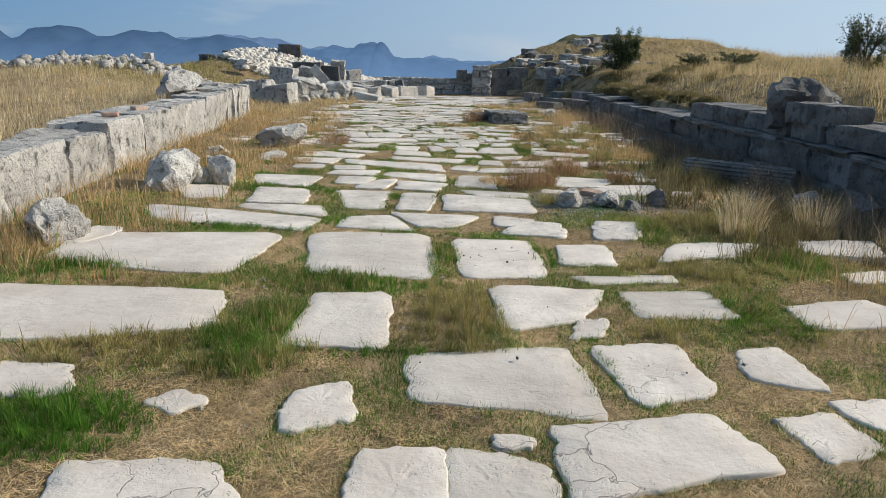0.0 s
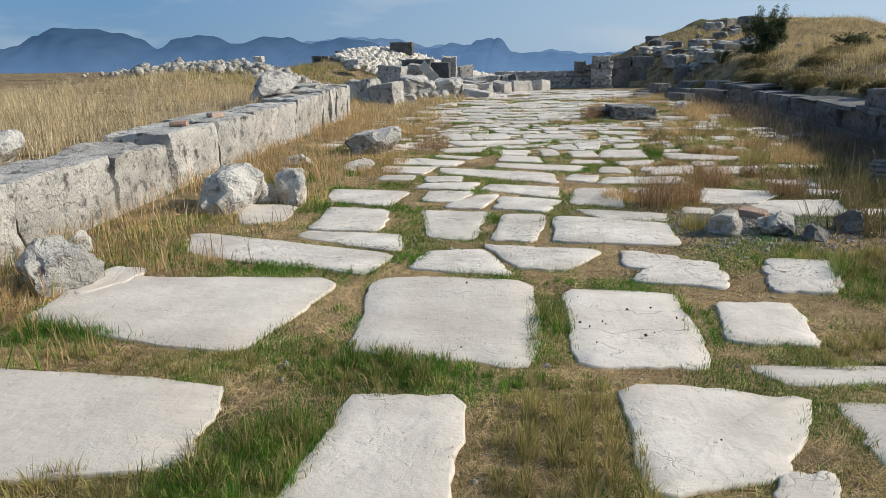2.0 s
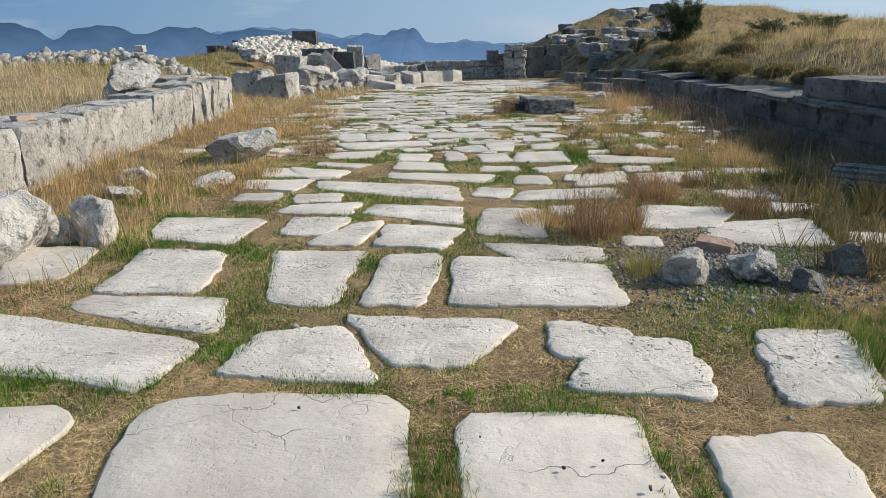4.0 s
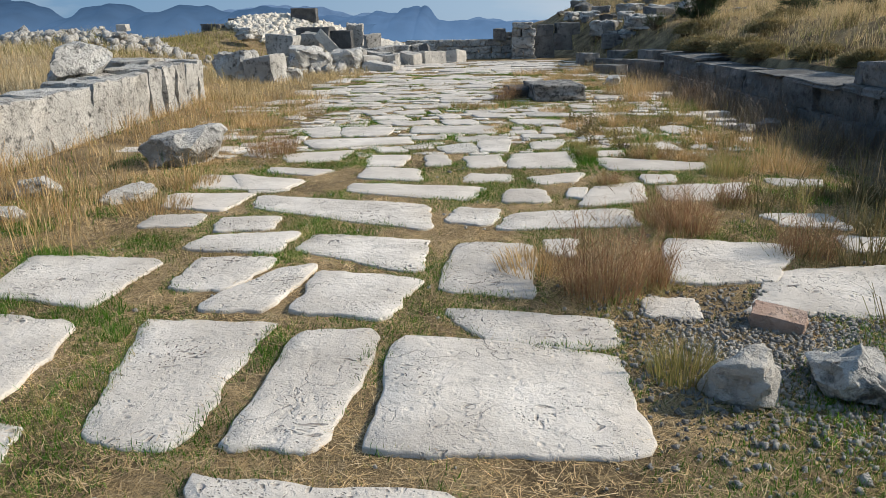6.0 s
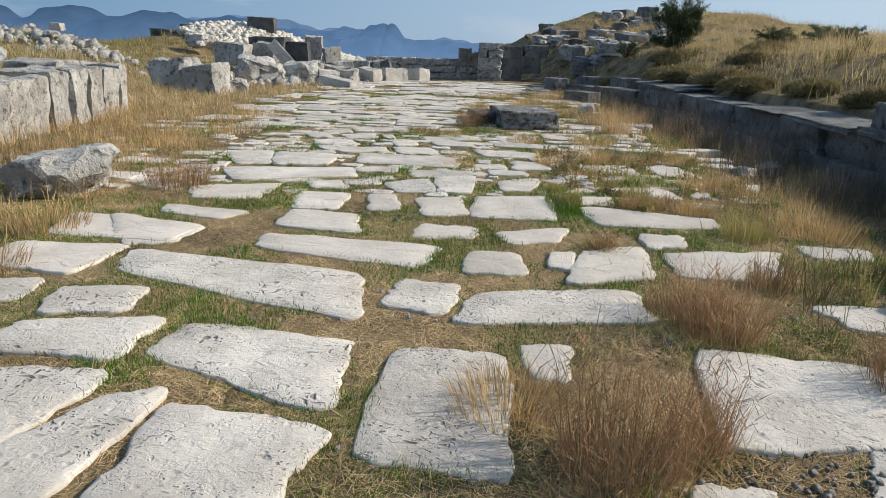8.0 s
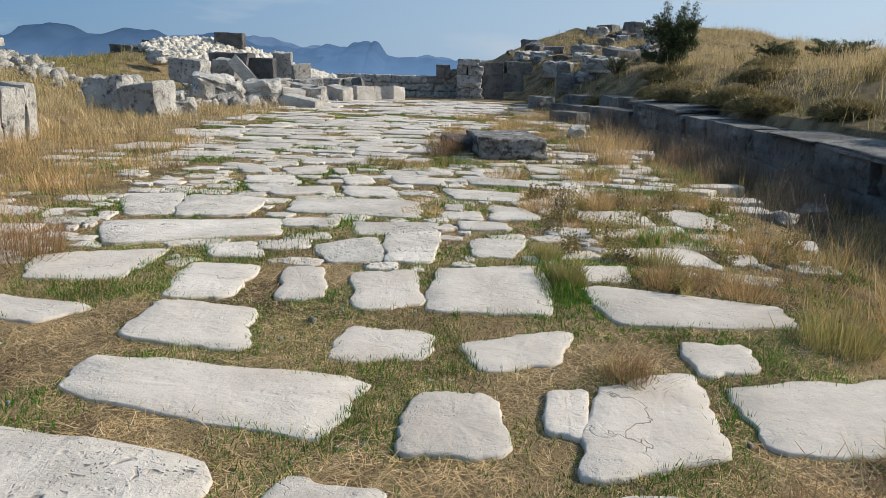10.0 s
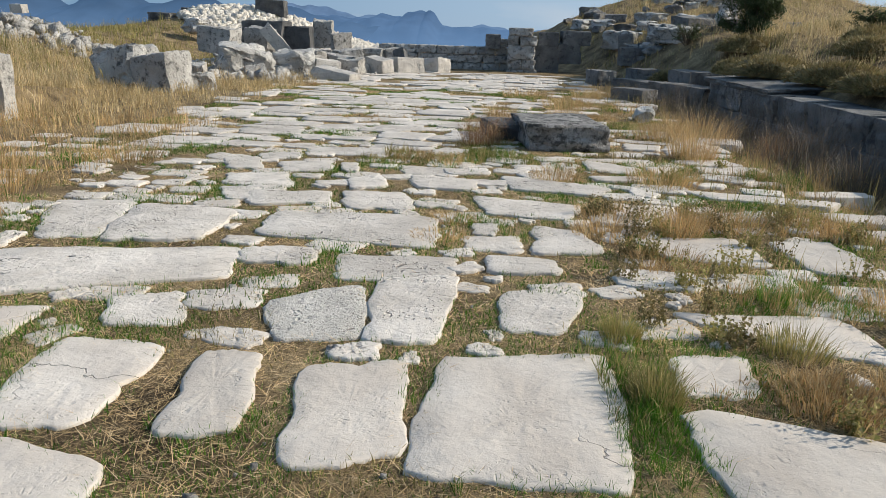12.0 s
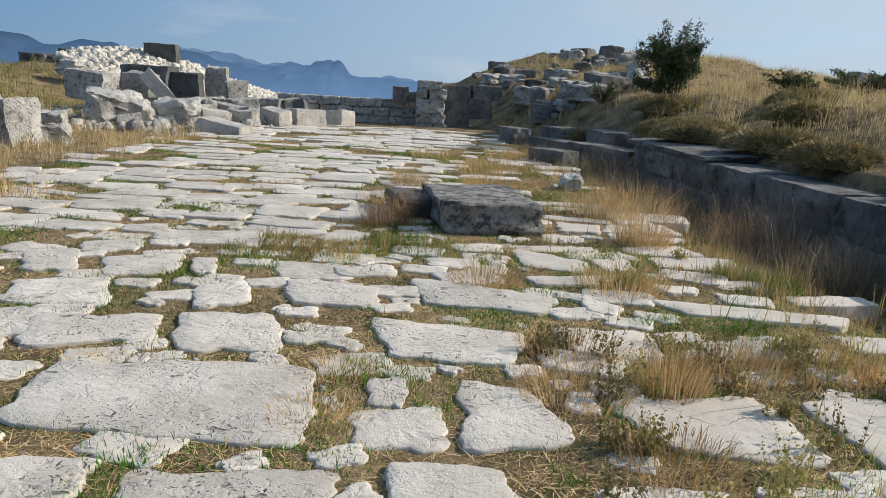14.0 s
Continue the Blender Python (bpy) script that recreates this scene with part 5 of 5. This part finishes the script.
def bush(x, y, s, hh):
    """A dry bush: fine stalks that fork near the top, and low leaves round the root."""
    root = new("dry_bush")
    z = float(ground_z(x, y))
    root.location = (x, y, z)
    n = int(230 * s / 0.5)
    a, r = rng.uniform(0, 2 * np.pi, n), np.sqrt(rng.uniform(0, 1, n))
    bx, by = s * 0.34 * r * np.cos(a), s * 0.34 * r * np.sin(a)
    h = rng.uniform(0.4, 1.0, n) ** 1.4 * 1.08 * hh * (1.05 - 0.3 * r)
    a2 = a + rng.normal(0, 0.7, n)
    lean = np.clip(0.36 * r + rng.normal(0, 0.10, n), -0.2, 0.7)
    tx, ty = bx + np.cos(a2) * lean * h, by + np.sin(a2) * lean * h
    sets = [(bx, by, np.zeros(n), tx - bx, ty - by, h, 0.0022)]
    for _ in range(3):                                 # side twigs
        f = rng.uniform(0.35, 0.95, n)
        c = rng.uniform(0, 2 * np.pi, n)
        q = rng.uniform(0.03, 0.10, n) * hh / 0.5
        sets.append((bx + (tx - bx) * f, by + (ty - by) * f, h * f, np.cos(c) * q, np.sin(c) * q, q * rng.uniform(0.4, 1.4, n), 0.0022))
    vs = []
    for px, py, pz, ex, ey, ez, w in sets:
        c = rng.uniform(0, 2 * np.pi, n)
        sx, sy = np.cos(c) * w, np.sin(c) * w
        vs.append(np.stack([np.stack([px - sx, py - sy, pz], 1), np.stack([px + sx, py + sy, pz], 1), np.stack([px + ex, py + ey, pz + ez], 1)], 1).reshape(-1, 3))
    v = np.concatenate(vs)
    part("stem_mass", tri_mesh("stem_mass", v, np.arange(len(v)).reshape(-1, 3), RUST), root)
    n = 260
    a, r = rng.uniform(0, 2 * np.pi, n), np.sqrt(rng.uniform(0, 1, n)) * s * 0.5
    px, py = r * np.cos(a), r * np.sin(a)
    q = rng.uniform(0.03, 0.13, n)
    c = rng.uniform(0, 2 * np.pi, n)
    v = np.stack([np.stack([px - 0.003, py, 0 * q], 1), np.stack([px + 0.003, py + 0.002, 0 * q], 1), np.stack([px + np.cos(c) * q, py + np.sin(c) * q, q * 0.7], 1)], 1).reshape(-1, 3)
    part("foliage", tri_mesh("foliage", v, np.arange(len(v)).reshape(-1, 3), OLIVE), root)
    return tagged(root, "airy rusty brown dry bush growing between the slabs", "dry bush", "dry bushes")


for x, y, s, hh in ((1.12, 9.95, 0.72, 0.62), (1.45, 10.1, 0.4, 0.45), (1.95, 11.25, 0.62, 0.45), (2.62, 10.7, 0.55, 0.38), (1.85, 11.5, 0.7, 0.4), (-2.3, 14.75, 0.85, 0.42), (2.55, 12.1, 0.4, 0.3), (0.75, 21.0, 0.75, 0.42), (1.0, 21.4, 0.5, 0.4), (4.6, 21.3, 0.7, 0.5), (1.62, 12.9, 0.35, 0.2)):
    bush(x, y, s, hh)
for x, y, s, hh in ((1.6, 14.4, 0.22, 0.2), (1.55, 15.0, 0.2, 0.18), (2.35, 14.95, 0.35, 0.18), (1.35, 8.9, 0.35, 0.22), (2.3, 17.0, 0.4, 0.3), (2.9, 13.4, 0.45, 0.3), (3.3, 20.5, 0.6, 0.5), (2.0, 23.5, 0.6, 0.45), (1.0, 24.0, 0.6, 0.35)):
    tuft("grass_tussock", OLIVE if y < 16 else TAWNY, x, y, 600, s, hh * 0.25, hh, "tussock of half-dry grass in a paving joint", 0.0032, category="grass tuft")
def meadow(x, y, rx, ry, h, mat, dense, label):
    """A patch of standing grass between the slabs."""
    n = int(dense * rx * ry * 3.14)
    a, r = rng.uniform(0, 2 * np.pi, n), np.sqrt(rng.uniform(0, 1, n))
    px, py = x + rx * r * np.cos(a) + rng.normal(0, 0.04, n), y + ry * r * np.sin(a) + rng.normal(0, 0.04, n)
    k = ~on_slab(px, py, -0.03)
    px, py, r = px[k], py[k], r[k]
    fine = 0.62 if mat is GREEN else 0.85
    hh = h * rng.uniform(0.3, 1.0, len(px)) * (1.15 - 0.6 * r) * (0.6 + 0.6 * patch(px, py, 6, 1))
    ob = blades("grass_patch", mat, px, py, ground_z(px, py), hh, rng.uniform(0.003, 0.0062, len(px)) * fine, rng.uniform(0.1, 0.95, len(px)), label, "grass", clump=0.085 if mat is GREEN else 0.12)
    return ob


for x, y, rx, ry, h, g in ((0.1, 4.65, 0.38, 0.85, 0.16, 0), (-1.0, 5.45, 0.55, 0.4, 0.17, 2), (-1.15, 4.2, 0.42, 0.7, 0.22, 2), (-1.9, 3.05, 0.6, 0.42, 0.17, 1), (-1.75, 3.95, 0.75, 0.3, 0.16, 0), (0.0, 6.25, 0.16, 0.75, 0.12, 2),
                           (1.55, 4.45, 0.6, 0.3, 0.11, 0), (2.3, 4.9, 0.4, 0.7, 0.14, 2), (2.2, 5.9, 0.9, 0.4, 0.14, 0), (3.2, 6.2, 0.7, 0.5, 0.17, 2), (-2.1, 5.35, 1.3, 0.2, 0.1, 0), (-0.4, 5.35, 0.9, 0.18, 0.1, 1), (-2.2, 7.15, 1.1, 0.2, 0.11, 1), (-1.2, 7.6, 0.4, 0.25, 0.09, 1),
                           (-0.35, 4.0, 0.55, 0.12, 0.1, 1), (0.95, 6.3, 0.14, 0.5, 0.1, 1), (1.0, 4.1, 0.12, 0.5, 0.09, 1), (-3.0, 6.0, 0.5, 0.7, 0.2, 1), (2.1, 7.6, 0.4, 0.8, 0.18, 2), (3.0, 7.7, 0.8, 0.6, 0.25, 0), (-0.35, 7.9, 0.12, 0.35, 0.06, 1), (0.0, 7.05, 0.6, 0.12, 0.07, 1),
                           (-1.45, 8.9, 0.22, 0.7, 0.1, 2), (-1.5, 9.4, 0.4, 0.4, 0.09, 1), (-0.05, 9.1, 0.3, 0.3, 0.07, 1), (-0.7, 9.2, 0.35, 0.25, 0.06, 1), (-0.9, 11.5, 0.5, 0.25, 0.07, 1), (-2.4, 9.5, 0.6, 0.5, 0.12, 1), (-1.0, 12.6, 0.3, 0.2, 0.05, 1), (0.3, 12.3, 0.6, 0.14, 0.06, 1), (-1.5, 14.0, 0.9, 0.22, 0.1, 2),
                           (1.55, 14.0, 0.22, 0.45, 0.16, 1), (1.5, 14.7, 0.25, 0.6, 0.18, 2), (1.9, 13.5, 0.6, 0.2, 0.08, 1), (0.25, 14.6, 0.12, 0.6, 0.06, 1), (0.75, 13.7, 0.3, 0.3, 0.06, 1), (-2.0, 11.0, 0.6, 0.3, 0.08, 2), (-2.7, 10.6, 0.5, 0.3, 0.1, 1), (1.15, 16.9, 0.12, 0.35, 0.07, 1), (1.2, 17.1, 0.5, 0.1, 0.07, 1), (1.3, 18.1, 0.5, 0.12, 0.06, 1),
                           (-0.6, 18.65, 0.4, 0.2, 0.06, 1), (0.9, 20.0, 0.7, 0.6, 0.16, 2), (1.8, 19.6, 0.5, 0.5, 0.1, 2), (2.9, 18.0, 0.7, 0.5, 0.12, 1), (3.5, 17.3, 0.6, 0.4, 0.2, 0), (3.9, 19.2, 0.5, 0.5, 0.3, 2), (-1.6, 16.2, 0.4, 0.3, 0.1, 1), (2.6, 15.6, 0.6, 0.3, 0.2, 2), (2.5, 14.5, 0.7, 0.2, 0.22, 0)):
    d = 9000 if y < 6 else 6000 if y < 8 else 3800
    if g != 1:
        meadow(x, y, rx, ry, h * 0.95, OLIVE if y < 14 or g == 2 and x < 1.7 else TAWNY, d * (1.0 if g == 0 else 0.6), "half-dry olive grass standing between the slabs")
    if g:
        meadow(x, y, rx * 0.85, ry * 0.85, h * 0.85, GREEN, d * (1.9 if g == 1 else 1.2), "patch of fresh green grass between the slabs")
gr = random.Random(12)
for i in range(30):                                   # growth in the wide gaps of the far courses
    meadow(gr.uniform(-3.6, 3.2), gr.uniform(19.5, 33), gr.uniform(0.3, 0.75), gr.uniform(0.2, 0.5), gr.uniform(0.08, 0.17), (OLIVE, TAWNY, OLIVE, SCRUB)[i % 4], 2600, "half-dry grass in a gap of the far paving")
for x, y, s, hh in ((1.78, 16.9, 0.4, 0.16), (1.9, 17.5, 0.45, 0.18), (2.05, 16.25, 0.4, 0.15), (2.75, 17.3, 0.45, 0.2), (1.55, 18.9, 0.4, 0.16), (2.6, 18.9, 0.5, 0.25), (0.55, 16.6, 0.3, 0.08), (0.6, 17.1, 0.3, 0.08), (2.3, 14.45, 0.3, 0.15), (2.75, 14.25, 0.3, 0.14), (3.3, 15.5, 0.5, 0.25), (-2.6, 12.0, 0.5, 0.2), (-2.7, 13.0, 0.5, 0.24), (0.75, 10.4, 0.35, 0.2), (-3.3, 17.5, 0.6, 0.25), (-3.0, 19.0, 0.6, 0.25), (-3.9, 18.2, 0.6, 0.3), (3.6, 13.6, 0.5, 0.3), (3.9, 22.4, 0.7, 0.6), (3.3, 22.0, 0.6, 0.45), (2.4, 26.0, 0.8, 0.4), (1.6, 28.0, 0.8, 0.35), (3.2, 28.5, 0.8, 0.4)):
    tuft("straw_tuft", TAWNY, x, y, 520, s * 1.5, hh * 0.35, hh, "tuft of golden dry grass in a wide joint", 0.0045, 0.8, "grass tuft")


def cushion_plant(x, y, wide, high, n=5200):
    """A dome of short stiff needles over a rounded core."""
    z = float(ground_z(x, y))
    a, u = rng.uniform(0, 2 * np.pi, n), rng.uniform(0.02, 1, n)
    d = np.stack([np.cos(a) * np.sqrt(1 - u ** 2), np.sin(a) * np.sqrt(1 - u ** 2), u], 1)
    lump = 1 + 0.14 * np.sin(3 * a + x) * np.sqrt(1 - u ** 2) + 0.10 * np.sin(5 * d[:, 0] + 7 * d[:, 1] + y)
    base = d * np.array([wide / 2, wide / 2, high]) * lump[:, None] + np.array([x, y, z - 0.05])
    side = rng.normal(0, 1, (n, 3)) * 0.008
    tip = base + (d + rng.normal(0, 0.4, (n, 3))) * rng.uniform(0.03, 0.085, (n, 1))
    v = np.stack([base - side, base + side, tip], 1).reshape(-1, 3)
    root = new("cushion_plant")
    part("needles", tri_mesh("needles", v, np.arange(3 * n).reshape(-1, 3), CUSHION), root)
    vs, fs = [], []
    for j in range(8):
        for i in range(24):
            aa, uu = i * math.pi / 12, j / 7.0
            c = math.sqrt(1 - uu * uu * 0.999)
            k = 0.97 * (1 + 0.14 * math.sin(3 * aa + x) * c + 0.10 * math.sin(5 * c * math.cos(aa) + 7 * c * math.sin(aa) + y))
            vs.append((x + wide / 2 * c * math.cos(aa) * k, y + wide / 2 * c * math.sin(aa) * k, z - 0.05 + high * uu * k))
    for j in range(7):
        for i in range(24):
            p, q = j * 24 + i, j * 24 + (i + 1) % 24
            fs.append((p, q, q + 24, p + 24))
    part("core", mesh_from("core", vs, fs, SCRUB, True), root)
    return tagged(root, "rounded olive brown cushion plant above the retaining wall", "cushion plant", "cushion plants")


for x, y, wide, high in ((6.3, 26.5, 1.5, 0.34), (6.5, 24.2, 1.4, 0.30), (6.4, 22.5, 1.1, 0.26), (6.3, 28.4, 1.0, 0.30), (7.6, 25.6, 1.2, 0.30), (6.7, 20.4, 0.9, 0.22), (5.6, 31.5, 1.1, 0.32), (7.0, 30.4, 1.3, 0.36), (8.6, 27.6, 1.2, 0.3), (6.6, 18.4, 0.8, 0.22)):
    cushion_plant(x, y, wide, high)
for x, y, hh in ((3.1, 7.3, 0.55), (4.2, 7.9, 0.6), (3.6, 8.4, 0.45), (4.6, 6.9, 0.5), (4.9, 13.5, 0.5), (4.6, 15.4, 0.6), (4.7, 19.3, 0.7), (4.9, 21.0, 0.8), (4.5, 23.0, 0.6)):
    tuft("tall_grass", TALL if y < 12 else TWIG, x, y, 260, 0.45, hh * 0.5, hh, "tall dry grass stalks before the wall", 0.004, 0.5, "grass tuft")


for x, y, hh in ((9.0, 23.5, 0.5), (10.4, 24.5, 0.6), (8.3, 26.0, 0.5), (7.9, 22.0, 0.5), (11.5, 26.0, 0.6), (9.6, 21.0, 0.45), (12.5, 22.0, 0.6), (7.4, 29.6, 0.5), (8.8, 30.0, 0.6), (14.0, 24.0, 0.7)):
    tuft("tall_weed", SCRUB, x, y, 120, 0.25, hh * 0.4, hh, "tall thin dry weed on the hilltop", 0.006, 0.35, "weed")


def weed(x, y, high, seed):
    """A leafy weed: a few thin forked stalks with small leaves up their length."""
    g = np.random.default_rng(seed)
    z = float(ground_z(x, y))
    vs, leaves = [], []
    for _ in range(int(g.integers(14, 24))):
        a, lean, h = g.uniform(0, 6.28), g.uniform(0.05, 0.6), high * g.uniform(0.5, 1.0)
        out = np.array([np.cos(a) * lean, np.sin(a) * lean, 1.0])
        foot = np.array([x + g.normal(0, 0.04), y + g.normal(0, 0.04), z - 0.01])
        end = foot + out * h
        w = np.array([-np.sin(a), np.cos(a), 0]) * 0.0028
        vs += [foot - w, foot + w, end]
        for f in np.linspace(0.15, 1.0, 16):
            p = foot + out * h * f
            d = g.normal(0, 1, 3) + np.array([0, 0, 0.5])
            d = d / np.linalg.norm(d) * g.uniform(0.010, 0.028) * (1.2 - 0.5 * f)
            q = np.cross(d, g.normal(0, 1, 3)) * 0.28
            leaves += [p, p + d * 0.5 + q, p + d, p, p + d, p + d * 0.5 - q]
    root = new("leafy_weed")
    for nm, tri in (("stalk_mass", vs), ("foliage", leaves)):
        v = np.array(tri)
        part(nm, tri_mesh(nm, v, np.arange(len(v)).reshape(-1, 3), OLIVE if seed % 3 else SCRUB), root)["kind"] = "stuff"
    return tagged(root, "small olive green leafy weed between the slabs", "weed", "leafy weeds")


wd = random.Random(31)
for i in range(70):
    x, y = (wd.uniform(1.7, 3.6), wd.uniform(14.9, 17.6)) if i < 40 else (wd.uniform(1.5, 4.2), wd.uniform(12.6, 21.5)) if i < 56 else (wd.uniform(2.4, 4.6), wd.uniform(6.5, 12.5))
    if not on_slab(np.array([x]), np.array([y]), 0.0).any():
        weed(x, y, wd.uniform(0.14, 0.34), 900 + i)


def shrub(x, y, wide, high, n, name="shrub", label="dark green thorny shrub on the hillside"):
    """Stems and a ragged crown of small leaves."""
    z = float(ground_z(x, y))
    root = new(name)
    root.location = (x, y, z)
    r = random.Random(int(x * 31 + y))
    vs, fs, tips = [], [], []

    def limb(p, q, r0, r1):
        o = len(vs)
        d = (q - p).normalized()
        u = d.orthogonal().normalized()
        w = d.cross(u)
        for c, rr in ((p, r0), (q, r1)):
            for i in range(5):
                a = i * 2 * math.pi / 5
                vs.append(tuple(c + (u * math.cos(a) + w * math.sin(a)) * rr))
        for i in range(5):
            fs.append((o + i, o + (i + 1) % 5, o + 5 + (i + 1) % 5, o + 5 + i))
    for i in range(15):
        a = r.uniform(0, 6.28)
        p = Vector((0, 0, -0.05))
        m = Vector((math.cos(a) * wide * r.uniform(0.05, 0.25), math.sin(a) * wide * r.uniform(0.05, 0.25), high * r.uniform(0.06, 0.5)))
        limb(p, m, 0.035, 0.02)
        for j in range(6):
            b = a + r.uniform(-1.1, 1.1)
            q = m + Vector((math.cos(b) * wide * r.uniform(0.05, 0.34), math.sin(b) * wide * r.uniform(0.05, 0.34), high * r.uniform(-0.08, 0.55)))
            limb(m, q, 0.016, 0.005)
            tips.append((m, q))
    part("trunk", mesh_from("trunk", vs, fs, BARK), root)
    pick = rng.integers(0, len(tips), n)
    f = np.sqrt(rng.uniform(0.02, 1.3, n))[:, None]
    ma, qa = np.array([p[0][:] for p in tips])[pick], np.array([p[1][:] for p in tips])[pick]
    c = ma + (qa - ma) * f + rng.normal(0, 1, (n, 3)) * np.array([wide, wide, high]) * (0.062 - 0.03 * f)
    d1, d2 = rng.normal(0, 1, (n, 3)), rng.normal(0, 1, (n, 3))
    s = rng.uniform(0.012, 0.03, (n, 1)) * wide / 1.4
    v = np.stack([c - d1 * s * 0.5, c + d2 * s * 0.6, c + d1 * s], 1).reshape(-1, 3)
    part("crown", tri_mesh("crown", v, np.arange(3 * n).reshape(-1, 3), LEAF), root)
    return tagged(root, label, "shrub")


shrub(7.6, 32, 1.75, 1.6, 26000)
shrub(6.3, 33.5, 0.9, 0.6, 5000)
shrub(13.2, 23.5, 1.7, 1.5, 9000)
shrub(10.4, 31.5, 1.6, 0.6, 5000, label="low olive shrub on the hilltop")
shrub(12, 31.0, 1.8, 0.6, 5000, label="low olive shrub on the hilltop")

# ---- the single slabs of the road ----
far_v, far_f = [], []
for i, (x, y, w, d, turn, skew, k1, k2, z) in enumerate(SLABS):
    me = slab_mesh(w, d, skew, k1, k2, 500 + i, PITTED if (x, y) == (0.04, 15.09) else PAVE if y < 7.2 or 12.2 < y < 14.6 and x < 3 or x > 1.6 and y > 14.6 else RAW, wild=0.45 * min(1, max(0, (y - 15) / 5)))
    if y < 27.5:
        part("slab", me, pavement, m=pose(x, y, z, 0, 0, turn))
    else:
        m = pose(x, y, z, 0, 0, turn)
        o = len(far_v)
        far_v += [(m @ v.co)[:] for v in me.vertices]
        far_f += [tuple(o + j for j in p.vertices) for p in me.polygons]
        bpy.data.meshes.remove(me)
frag_v, frag_f = [], []
for i, (x, y, s) in enumerate(FRAGMENTS):
    me = slab_mesh(s * 1.2, s * 0.75, 0, 0.01, 0.01, 2000 + i, RAW, 0.08, 0.3)
    m = pose(x, y, -0.205, 0, 0, (i * 47) % 360 if s < 0.18 else (i * 13) % 40 - 20)
    o = len(frag_v)
    frag_v += [(m @ v.co)[:] for v in me.vertices]
    frag_f += [tuple(o + j for j in p.vertices) for p in me.polygons]
    bpy.data.meshes.remove(me)
bits = part("paving_fragments", mesh_from("paving_fragments", frag_v, frag_f, RAW, True), pavement, "small broken pieces of paving between the slabs")
bits["kind"] = "stuff"
far = part("slab_bed", mesh_from("slab_bed", far_v, far_f, RAW, True), pavement, "closely set worn slabs at the end of the road")
far["kind"] = "stuff"
